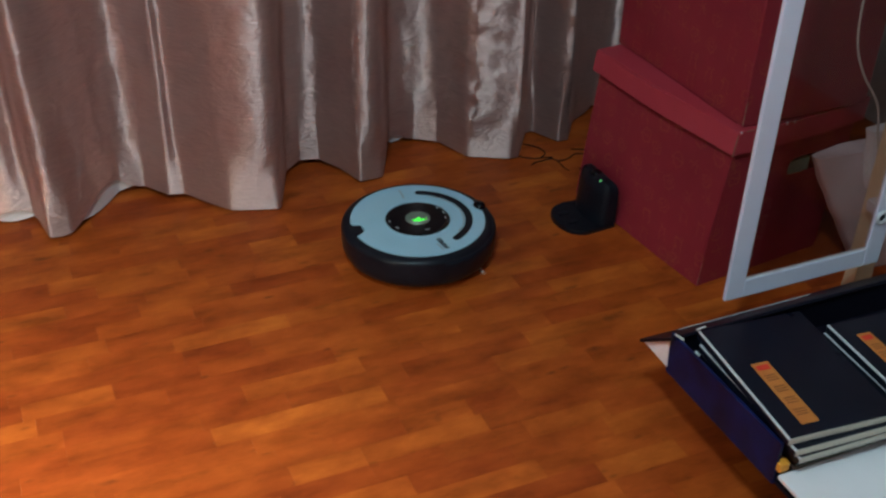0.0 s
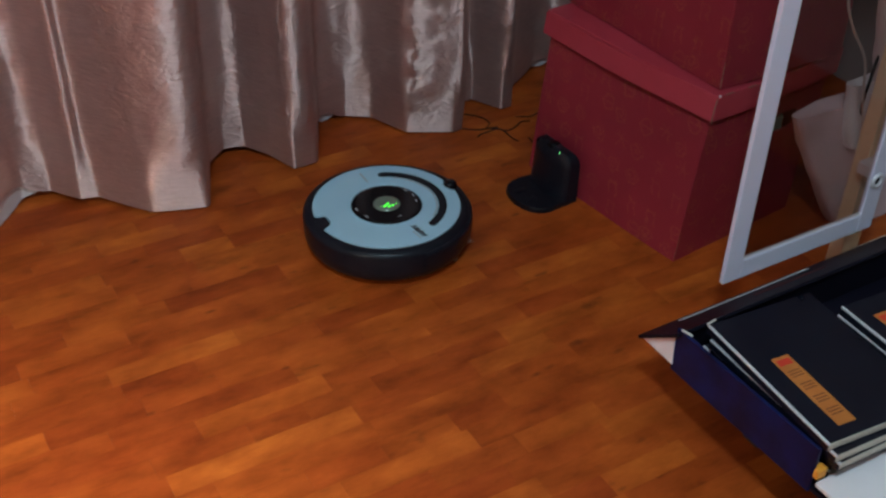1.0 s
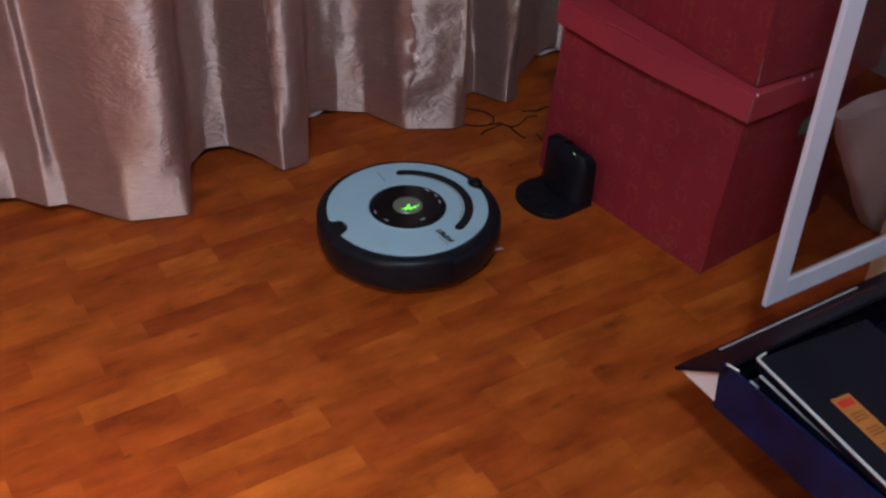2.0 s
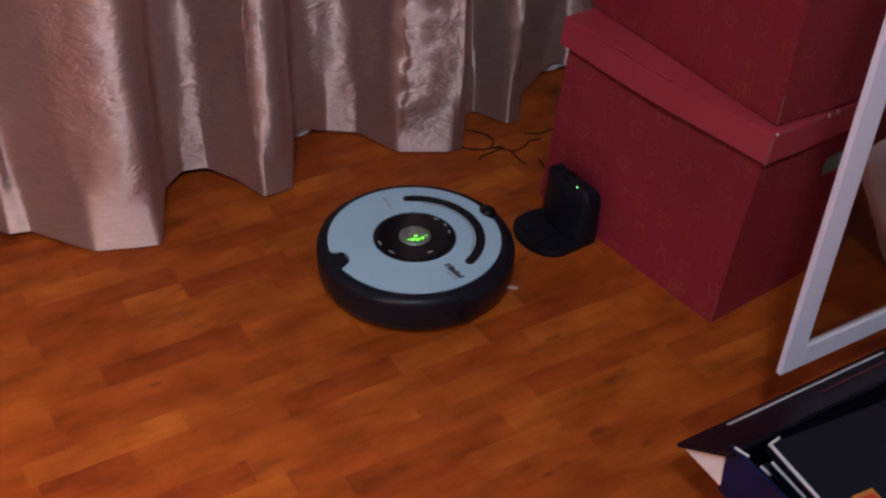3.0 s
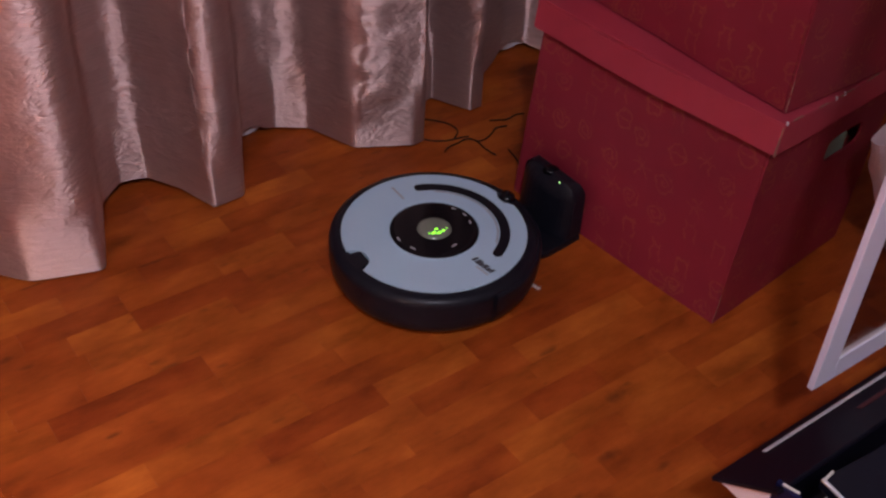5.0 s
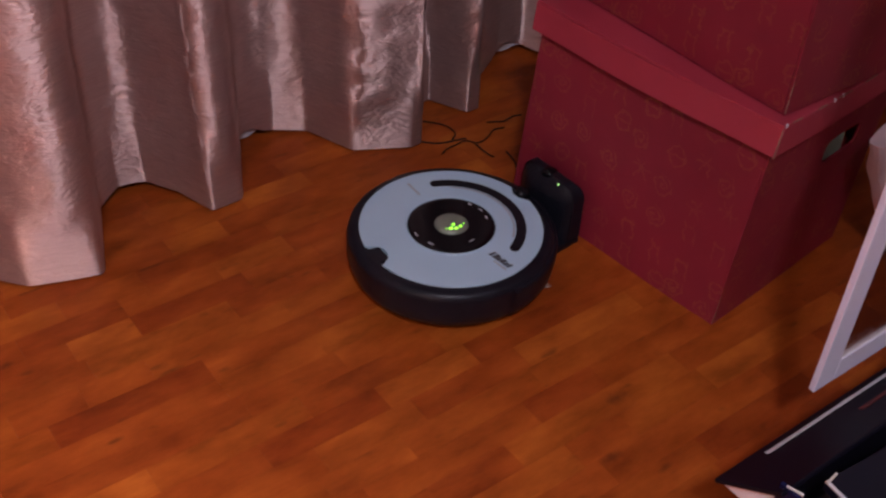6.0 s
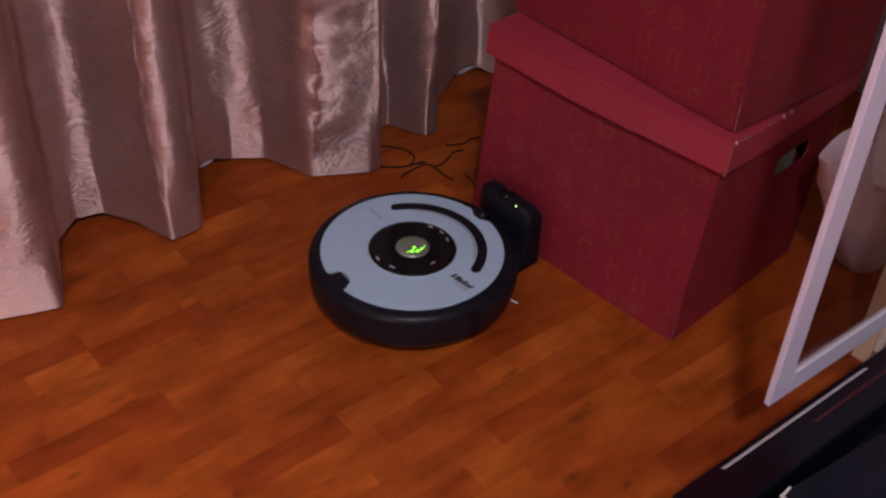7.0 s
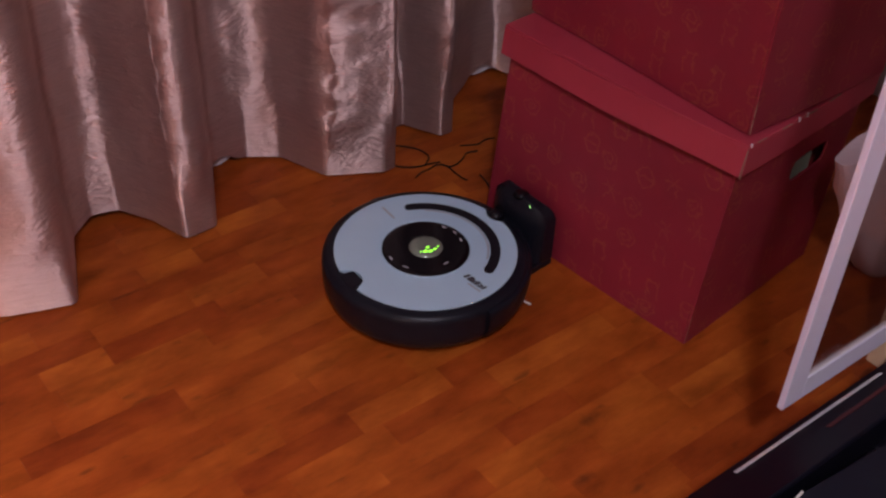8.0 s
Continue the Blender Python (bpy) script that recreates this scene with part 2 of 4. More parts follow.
BRISTLE = surface("white_bristles", (0.62, 0.60, 0.56), (0.78, 0.76, 0.72), 60, 0.6)
ALU = surface("silver_aluminium", (0.80, 0.77, 0.90), (0.84, 0.81, 0.94), 5, 0.42, 0.1, metal=0.0, fine=350, relief=0.03, stretch=(1, 1, 0.2))
PALE_WOOD = surface("pale_wood", (0.74, 0.58, 0.36), (0.82, 0.66, 0.45), 5, 0.5, stretch=(8, 8, 1.2))
CREAM = surface("cream_board", (0.76, 0.69, 0.56), (0.83, 0.76, 0.63), 8, 0.5)
# The brighter blue blotches imitate mottled highlights on the cloth.
NAVY = surface("navy_cloth_sheen", (0.002, 0.003, 0.022), (0.006, 0.012, 0.085), 22, 0.48, fine=700, relief=0.3, spec=0.25)
FLAP_CLOTH = surface("dark_navy_cloth", (0.004, 0.004, 0.009), (0.007, 0.006, 0.014), 10, 0.45, fine=700, relief=0.3, spec=0.2)
COVER = surface("book_cover", (0.003, 0.004, 0.011), (0.006, 0.008, 0.018), 14, 0.30, 0.15, fine=600, relief=0.15, spec=0.4)
PAGES = surface("page_edges", (0.55, 0.50, 0.40), (0.70, 0.65, 0.55), 30, 0.75, fine=900, stretch=(1, 1, 12))
PAPER = surface("white_paper", (0.86, 0.79, 0.80), (0.92, 0.85, 0.86), 10, 0.7)
ORANGE = surface("orange_label_paper", (0.50, 0.16, 0.025), (0.60, 0.21, 0.04), 40, 0.6)
ORANGE_TAB = surface("orange_silk", (0.75, 0.30, 0.02), (0.85, 0.38, 0.04), 40, 0.6)
RED_INK = surface("red_seal", (0.62, 0.03, 0.015), (0.72, 0.05, 0.02), 50, 0.6)
DARK_INK = surface("brown_ink", (0.20, 0.055, 0.012), (0.26, 0.075, 0.018), 50, 0.6)
RED_DARK = surface("dull_red_print", (0.07, 0.010, 0.010), (0.10, 0.014, 0.013), 40, 0.6)
BONE = surface("bone", (0.70, 0.68, 0.62), (0.82, 0.80, 0.74), 40, 0.3)
FOIL = surface("silver_edging", (0.70, 0.68, 0.70), (0.80, 0.78, 0.80), 30, 0.4, metal=0.1)
STOOL = surface("dark_stained_wood", (0.020, 0.010, 0.006), (0.035, 0.018, 0.010), 6, 0.5, stretch=(1, 8, 8))
BAG = surface("grey_beige_paper", (0.66, 0.54, 0.57), (0.77, 0.65, 0.68), 9, 0.75, fine=120, relief=0.4)
POUCH = surface("pale_lilac_cloth", (0.68, 0.62, 0.64), (0.80, 0.74, 0.75), 9, 0.6, fine=260, relief=0.3)
TISSUE = surface("white_plastic_film", (0.80, 0.79, 0.80), (0.88, 0.87, 0.88), 14, 0.4, fine=90, relief=0.5)
RUBBER = surface("black_rubber", (0.006, 0.006, 0.007), (0.010, 0.010, 0.011), 50, 0.6, spec=0.15)
WHITE_WIRE = surface("white_cable_sheath", (0.66, 0.63, 0.58), (0.74, 0.71, 0.66), 30, 0.5)
FOLDER = surface("green_folder", (0.22, 0.36, 0.27), (0.30, 0.46, 0.35), 20, 0.5)
OPAL = glow("opal_lamp_glass", (1.0, 0.95, 0.93), 2.0)


# ---- building helpers ----
def finish(ob, mat, smooth=False):
    ob.data.materials.append(mat)
    if smooth:
        for f in ob.data.polygons:
            f.use_smooth = True
    return ob


def part(name, bm, material, parent, label="", smooth=False, m=None):
    me = bpy.data.meshes.new(name)
    bm.normal_update()
    bm.to_mesh(me)
    bm.free()
    ob = finish(new(name, me), material, smooth)
    ob.parent = parent
    if m is not None:
        ob.matrix_basis = m
    if label:
        ob["label"] = label
    return ob


def thing(name, label, category, m=None, group="", kind=""):
    e = new(name)
    e.empty_display_size = 0.05
    if m is not None:
        e.matrix_basis = m
    return tagged(e, label, category, group, kind)


def box_bm(lo, hi, bevel=0.0, segs=2):
    bm = bmesh.new()
    bmesh.ops.create_cube(bm, size=1.0)
    lo, hi = Vector(lo), Vector(hi)
    for v in bm.verts:
        v.co = Vector([(a + b) / 2 + c * (b - a) for a, b, c in zip(lo, hi, v.co)])
    if bevel:
        bmesh.ops.bevel(bm, geom=bm.edges[:], offset=bevel, segments=segs, profile=0.5, affect="EDGES")
    return bm


def lathe(profile, segs=96, a0=0.0, a1=360.0):
    """A turned surface from (radius, height) pairs, over the given sweep in degrees."""
    bm = bmesh.new()
    full = abs(a1 - a0) >= 359.9
    n = segs if full else segs + 1
    rings = []
    for k in range(n):
        a = radians(a0 + (a1 - a0) * k / segs)
        rings.append([bm.verts.new((r * math.cos(a), r * math.sin(a), z)) for r, z in profile])
    for k in range(segs):
        p, q = rings[k], rings[(k + 1) % n]
        for i in range(len(profile) - 1):
            bm.faces.new((p[i], q[i], q[i + 1], p[i + 1]))
    bmesh.ops.remove_doubles(bm, verts=bm.verts[:], dist=1e-5)
    return bm


def prism(outline, z0, z1, bevel=0.0):
    """An upright slab over an outline of (x, y), counter-clockwise."""
    bm = bmesh.new()
    top = [bm.verts.new((x, y, z1)) for x, y in outline]
    low = [bm.verts.new((x, y, z0)) for x, y in outline]
    cap = bm.faces.new(top)
    bm.faces.new(low[::-1])
    n = len(outline)
    for k in range(n):
        bm.faces.new((low[k], low[(k + 1) % n], top[(k + 1) % n], top[k]))
    if bevel:
        bmesh.ops.bevel(bm, geom=list(cap.edges), offset=bevel, segments=2, profile=0.5, affect="EDGES")
    return bm


def tube(points, radius, sides=8):
    """A round cord through the given points."""
    bm = bmesh.new()
    pts = smooth_line([Vector(p) for p in points], 6)
    rings = []
    for k, p in enumerate(pts):
        d = (pts[min(k + 1, len(pts) - 1)] - pts[max(k - 1, 0)]).normalized()
        side = d.cross(Vector((0, 0, 1)))
        side = side.normalized() if side.length > 1e-4 else Vector((1, 0, 0))
        up = side.cross(d)
        rings.append([bm.verts.new(p + radius * (math.cos(6.2832 * j / sides) * side + math.sin(6.2832 * j / sides) * up)) for j in range(sides)])
    for p, q in zip(rings, rings[1:]):
        for j in range(sides):
            bm.faces.new((p[j], p[(j + 1) % sides], q[(j + 1) % sides], q[j]))
    bm.faces.new(rings[0][::-1])
    bm.faces.new(rings[-1])
    return bm


def smooth_line(pts, steps):
    out = []
    for k in range(len(pts) - 1):
        a, b, c, d = pts[max(k - 1, 0)], pts[k], pts[k + 1], pts[min(k + 2, len(pts) - 1)]
        for s in range(steps):
            u = s / steps
            out.append(0.5 * (2 * b + (c - a) * u + (2 * a - 5 * b + 4 * c - d) * u * u + (3 * b - a - 3 * c + d) * u ** 3))
    out.append(pts[-1])
    return out


def move(bm, m):
    bmesh.ops.transform(bm, matrix=m, verts=bm.verts[:])
    return bm


def join(*parts):
    """Several shapes of one part in one bmesh."""
    out = bmesh.new()
    for b in parts:
        me = bpy.data.meshes.new("tmp")
        b.to_mesh(me)
        b.free()
        out.from_mesh(me)
        bpy.data.meshes.remove(me)
    return out


def structure(name, lo, hi, mat):
    return tagged(part(name, box_bm(lo, hi), mat, None), kind="structure")


# ---- the room ----
X0, X1, Y0, Y1, TOP = -2.0, 2.25, -1.9, 2.36, 2.60
structure("wall_north", (X0 - 0.1, Y1, -0.02), (X1 + 0.1, Y1 + 0.12, TOP), PLASTER)
# The other walls and the ceiling are unseen, added to bounce the lamp light.
structure("wall_south", (X0 - 0.1, Y0 - 0.12, -0.02), (X1 + 0.1, Y0, TOP), PLASTER)
structure("wall_west", (X0 - 0.12, Y0, -0.02), (X0, Y1, TOP), PLASTER)
structure("wall_east", (X1, Y0, -0.02), (X1 + 0.12, Y1, TOP), PLASTER)
structure("ceiling", (X0 - 0.1, Y0 - 0.1, TOP), (X1 + 0.1, Y1 + 0.1, TOP + 0.1), CEILING)
tagged(part("baseboard", box_bm((X0, Y1 - 0.014, 0.0), (X1, Y1 - 0.001, 0.085), 0.003), SKIRT, None), kind="structure")

fixture = thing("ceiling_lamp", "round white opal glass ceiling lamp", "lamp", pose(LAMP[0], LAMP[1], TOP))
part("base", lathe([(0.0, -0.001), (0.19, -0.001), (0.19, -0.02), (0.0, -0.02)], 48), PALE_WOOD, fixture)
part("shade", lathe([(0.0, -0.085), (0.08, -0.082), (0.14, -0.066), (0.17, -0.04), (0.178, -0.021)], 48), OPAL, fixture, "glowing opal shade", True)

# Made-up body for that added light; its shade narrows the beam to the floor.
stand = thing("added_warm_lamp", "unseen low lamp added at left to warm the floor", "lamp", pose(STAND[0], STAND[1], 0))
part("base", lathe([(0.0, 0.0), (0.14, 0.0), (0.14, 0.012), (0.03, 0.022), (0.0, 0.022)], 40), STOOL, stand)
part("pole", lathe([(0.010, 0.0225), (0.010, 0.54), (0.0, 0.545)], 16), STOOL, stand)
part("shade", lathe([(0.12, 0.84), (0.19, 0.575)], 40), LINING, stand, "open shade that keeps the added light off the curtain")

# ---- curtain ----
# Ridges and valleys of the drape along the window wall, seen from above.
FOLDS = [(-1.15, 2.22), (-1.02, 2.10), (-0.90, 2.24), (-0.76, 2.12), (-0.60, 2.25), (-0.46, 2.11), (-0.34, 2.24), (-0.24, 2.13), (-0.14, 2.14), (-0.06, 2.23),
         (0.02, 2.215), (0.066, 2.215), (0.086, 2.118), (0.135, 2.124), (0.190, 2.172), (0.262, 2.262), (0.322, 2.262), (0.366, 2.200), (0.402, 2.194),
         (0.488, 2.100), (0.598, 2.064), (0.656, 2.220), (0.700, 2.250), (0.748, 2.240), (0.786, 2.190), (0.814, 2.117), (0.874, 2.122),
         (0.944, 2.270), (1.018, 2.276), (1.072, 2.242), (1.112, 2.144), (1.210, 2.093), (1.234, 2.095), (1.310, 2.205), (1.332, 2.209),
         (1.372, 2.134), (1.400, 2.134), (1.462, 2.220), (1.550, 2.272), (1.612, 2.270), (1.70, 2.15), (1.80, 2.25), (1.92, 2.14), (2.02, 2.24)]


# where the hem rides up and the lining shows: place, width, rise
HEM_RISE = ((0.38, 0.070, 0.012), (0.72, 0.070, 0.013), (0.225, 0.060, 0.055), (0.025, 0.050, 0.035), (0.965, 0.030, 0.022), (1.585, 0.035, 0.024))


def fold_lines():
    """The sharp line of the folds at the hem and the softer one of the drape above, equally divided."""
    pts = [Vector((x, y, 0)) for x, y in FOLDS]
    out = []
    for soft in (False, True):
        dense = smooth_line(pts, 14) if soft else [a + (b - a) * k / 14 for a, b in zip(pts, pts[1:]) for k in range(14)] + [pts[-1]]
        if not soft:
            dense = [(dense[max(k - 1, 0)] + 2 * p + dense[min(k + 1, len(dense) - 1)]) / 4 for k, p in enumerate(dense)]
        else:
            for _ in range(3):
                dense = [dense[0]] + [(a + 2 * b + c) / 4 for a, b, c in zip(dense, dense[1:], dense[2:])] + [dense[-1]]
        out.append(dense)
    return out


def sheet_bm(zs, back=0.0, hem=True, thick=0.0):
    sharp, soft = fold_lines()
    bm = bmesh.new()
    rows = []
    n = len(sharp)
    for z in zs:
        row = []
        w = min(1.0, max(0.0, (z - 0.03) / 0.16))
        w = w * w * (3 - 2 * w)
        for k in range(n):
            p = sharp[k].lerp(soft[k], w)
            tang = (soft[min(k + 1, n - 1)] - soft[max(k - 1, 0)]).normalized()
            out = Vector((tang.y, -tang.x, 0))
            lift = 0.0
            if hem:
                # the valleys hang a little higher than the ridges
                lift = (0.004 + max(0.0, p.y - 2.14) * 0.03 + sum(a * math.exp(-((p.x - c) / w) ** 2) for c, w, a in HEM_RISE)) * max(0.0, 1 - z / 0.35)
            else:
                lift = 0.020 * max(0.0, 1 - sum(math.exp(-((p.x - c) / (1.3 * w)) ** 2) for c, w, a in HEM_RISE if a > 0.02)) * max(0.0, 1 - z / 0.3)
            crumple = 0.0
            if hem and z > 0.05:
                q = Vector((p.x * 9 + p.y * 5, p.y * 7, z * 6.5))
                crumple = 0.0032 * noise.noise(q) + 0.0024 * noise.noise(q * 2.7 + Vector((0, 0, p.x * 6)))
                crumple += 0.0024 * (0.5 - abs(noise.noise(q * 4.6 + Vector((3, 1, 7)))))
                crumple *= min(1.0, (z - 0.05) / 0.06)
            sway = 0.018 * noise.noise(Vector((p.x * 2.2, 4.0, z * 1.3))) * min(1.0, z / 0.5)
            row.append(bm.verts.new(Vector((p.x + sway, p.y + back, z + lift)) + out * (crumple + thick)))
        rows.append(row)
    for a, b in zip(rows, rows[1:]):
        for k in range(n - 1):
            bm.faces.new((a[k], a[k + 1], b[k + 1], b[k]))
    return bm


drape = thing("curtain", "long pinkish-beige shot-silk curtain in deep folds, hem just above the floor", "curtain")
heights = [0.012 * k for k in range(0, 60)] + [0.72 + 0.06 * k for k in range(0, 29)]
cloth = part("drape", sheet_bm([0.055 + h for h in heights if h < 2.4]), SILK, drape, smooth=True)
band = part("hem", sheet_bm([0.0, 0.011, 0.022, 0.033, 0.044, 0.055], thick=0.0), SILK, drape, "plain stitched hem band", smooth=True)
for ob, t in ((cloth, 0.0012), (band, 0.0012)):
    mod = ob.modifiers.new("thickness", "SOLIDIFY")
    mod.thickness, mod.offset, mod.use_rim = t, 0.0, False
lining = part("lining", sheet_bm([0.004 + 0.05 * k for k in range(48)], back=0.014, hem=False), LINING, drape, "white lining that shows below the hem", smooth=True)
rod = thing("curtain_rod", "dark wooden curtain rod high on the wall", "curtain rod")
part("pole", tube([(-1.3, 2.2, 2.47), (0.4, 2.2, 2.47), (2.15, 2.2, 2.47)], 0.014), STOOL, rod)
for x in (-1.2, 0.5, 2.1):
    part("bracket", box_bm((x - 0.012, 2.19, 2.445), (x + 0.012, Y1, 2.46), 0.002), STOOL, rod)


# ---- red storage boxes ----
def holed_panel(w, h, t, cx, cz, hw, hh):
    """An upright panel in x and z with a rounded slot through it; y from 0 to t."""
    angles = sorted([2 * math.pi * k / 40 for k in range(40)] + [math.atan2(z - cz, x - cx) % (2 * math.pi) for x in (0, w) for z in (0, h)])
    bm = bmesh.new()
    rings = []
    for a in angles:
        c, s = math.cos(a), math.sin(a)
        reach = min([d for d in ((w - cx) / c if c > 1e-6 else 9, -cx / c if c < -1e-6 else 9, (h - cz) / s if s > 1e-6 else 9, -cz / s if s < -1e-6 else 9)])
        r = 1 / ((abs(c) / hw) ** 5 + (abs(s) / hh) ** 5) ** 0.2
        i, o = (cx + r * c, cz + r * s), (cx + reach * c, cz + reach * s)
        rings.append([bm.verts.new((i[0], 0, i[1])), bm.verts.new((o[0], 0, o[1])), bm.verts.new((o[0], t, o[1])), bm.verts.new((i[0], t, i[1]))])
    n = len(rings)
    for k in range(n):
        p, q = rings[k], rings[(k + 1) % n]
        for j in range(4):
            bm.faces.new((p[j], p[(j + 1) % 4], q[(j + 1) % 4], q[j]))
    bmesh.ops.recalc_face_normals(bm, faces=bm.faces[:])
    return bm


def sag(bm, amount, seed):
    """Lets card walls bow a little."""
    for v in bm.verts:
        q = v.co * 5 + Vector((seed, 0, 0))
        v.co += amount * Vector((noise.noise(q), noise.noise(q + Vector((9, 0, 0))), 0.6 * noise.noise(q + Vector((0, 9, 0)))))
    return bm


def divided(bm, cuts):
    bmesh.ops.subdivide_edges(bm, edges=[e for e in bm.edges if e.calc_length() > 0.1], cuts=cuts, use_grid_fill=True)
    return bm


def lean(bm, dx):
    for v in bm.verts:
        v.co.x += dx * v.co.z
    return bm


def bow(bm, w, d, amount):
    """The lid's front edge dips in its middle, its side edge bellies out."""
    for v in bm.verts:
        u, q = min(1.0, max(0.0, v.co.x / w)), min(1.0, max(0.0, v.co.y / d))
        front = math.exp(-max(0.0, v.co.y + 0.011) / 0.02)
        side = math.exp(-max(0.0, v.co.x + 0.011) / 0.02)
        v.co.z -= amount * front * math.sin(math.pi * u) + 0.25 * amount * side * math.sin(math.pi * q)
        v.co.x -= 0.45 * amount * side * math.sin(math.pi * q)
    return bm


def red_box(m, w, d, h, lid_h, tilt, label, lid=True, hole=True):
    b = thing("storage_box", label, "storage box", m, "stack of red boxes")
    t, o = 0.004, 0.011
    if hole:
        front = holed_panel(w, h, t, 0.664 * w, h - 0.124, 0.050, 0.020)
    else:
        front = divided(box_bm((0, 0, 0), (w, t, h), 0.0015), 5)
    part("front_panel", sag(lean(front, tilt), 0.002, 1), CARD, b)
    part("back_panel", lean(box_bm((0, d - t, 0), (w, d, h), 0.0015), tilt), CARD, b)
    part("side_panel", sag(lean(divided(box_bm((0, t + 0.0005, 0), (t, d - t - 0.0005, h), 0.0012), 6), tilt), 0.003, 4), CARD, b)
    part("side_panel", lean(box_bm((w - t, t + 0.0005, 0), (w, d - t - 0.0005, h), 0.0012), tilt), CARD, b)
    part("bottom_panel", lean(box_bm((t, t, 0.001), (w - t, d - t, 0.005)), tilt), CARD, b)
    # worn card along the upright corner
    part("worn_corner", lean(tube([(0.0012, 0.0012, 0.002), (0.001, 0.001, 0.03), (0.0015, 0.0015, 0.055)], 0.0014, 6), tilt), RAW_CARD, b, "bare scuffed card along the corner")
    if lid:
        z0, z1 = h - lid_h + 0.004, h + 0.004
        top = part("lid", lean(bow(sag(divided(box_bm((-o, -o, z1 - 0.004), (w + o, d + o, z1), 0.0010), 9), 0.0015, 7), w, d, 0.008), tilt), LID_CARD, b, "plain red overhanging lid")
        part("rim", lean(bow(sag(divided(box_bm((-o, -o + 0.0005, z0), (-o + t, d + o - 0.0005, z1 - 0.0041), 0.0004), 9), 0.0045, 2), w, d, 0.008), tilt), LID_CARD, top)
        part("rim", lean(bow(sag(divided(box_bm((-o + t + 0.0006, -o, z0), (w + o, -o + t, z1 - 0.0041), 0.0004), 9), 0.0040, 3), w, d, 0.008), tilt), LID_CARD, top)
        part("rim", lean(box_bm((-o + t + 0.0006, d + o - t, z0), (w + o, d + o, z1 - 0.0041), 0.0004), tilt), LID_CARD, top)
        part("rim", lean(box_bm((w + o - t, -o + t + 0.0006, z0), (w + o, d + o - t - 0.0006, z1 - 0.0041), 0.0004), tilt), LID_CARD, top)
        for x in (-0.006, 0.118, 0.140):
            part("pale_speck", lean(bow(box_bm((x, -o - 0.0012, z1 - 0.004), (x + 0.004, -o + 0.002, z1 + 0.0010), 0.0003), w, d, 0.008), tilt), FOIL, top, "small pale speck on the lid's edge")
        for k, (a, b) in enumerate(((0.010, 0.034), (0.075, 0.098), (0.130, 0.165), (0.20, 0.232), (0.262, 0.30))):
            part("worn_edge", lean(bow(tube([(a, -o - 0.0004, z1 - 0.0012), ((a + b) / 2, -o - 0.0010, z1 + 0.0004), (b, -o - 0.0004, z1 - 0.0010)], 0.0011, 5), w, d, 0.008), tilt), RAW_CARD, top, "frayed yellowish card edge")
        part("torn_edge", lean(tube([(-o - 0.0006, -o - 0.0006, z0 - 0.001), (-o - 0.0008, -o - 0.0004, z0 + 0.018), (-o, -o, z1 - 0.006)], 0.0011, 6), tilt), RAW_CARD, top, "torn card at the lid's corner")
    return b


lower = red_box(pose(1.332, 1.443, 0, 0, 0, 6.0), 0.345, 0.445, 0.360, 0.050, 0.11, "worn red card box with faint gold print, lidded, on floor")
upper = red_box(pose(1.382, 1.452, 0.3655, 0, 0, 0.5), 0.315, 0.462, 0.360, 0.050, 0.0, "dark red card storage box with gold print, on a lower box", hole=False)
green = thing("green_folder", "green card folder seen through the box's hand hole", "folder", pose(1.332, 1.443, 0.0055, 0, 0, 6.0))
part("cover", box_bm((0.150, 0.008, 0.0), (0.275, 0.020, 0.238), 0.002), FOLDER, green)
part("paper_block", box_bm((0.153, 0.021, 0.0), (0.272, 0.042, 0.231), 0.001), PAGES, green)



# ---- charging dock ----
dock = thing("charging_dock", "black plastic charging dock standing against the red box", "charging dock", pose(1.292, 1.776, 0, 0, 0, 2.0))


def dock_base():
    pts = []
    for a in range(-90, 91, 10):
        pts.append((-0.068 - 0.055 * math.cos(radians(a)), -0.066 * math.sin(radians(a)) * (1.0 + 0.10 * math.cos(radians(a)))))
    pts = [(-0.002, -0.062)] + [(x, y) for x, y in reversed(pts)][::1] + [(-0.002, 0.062)]
    area = sum(a[0] * b[1] - b[0] * a[1] for a, b in zip(pts, pts[1:] + pts[:1]))
    return pts if area > 0 else pts[::-1]


part("base_plate", prism(dock_base(), 0.0, 0.012, 0.004), DULL_BLACK, dock)
tower = []
for a in range(0, 181, 12):
    tower.append((-0.026 - 0.026 * math.sin(radians(a)), -0.062 * math.cos(radians(a))))
tower = [(-0.002, -0.062)] + tower + [(-0.002, 0.062)]
tower = tower if sum(a[0] * b[1] - b[0] * a[1] for a, b in zip(tower, tower[1:] + tower[:1])) > 0 else tower[::-1]


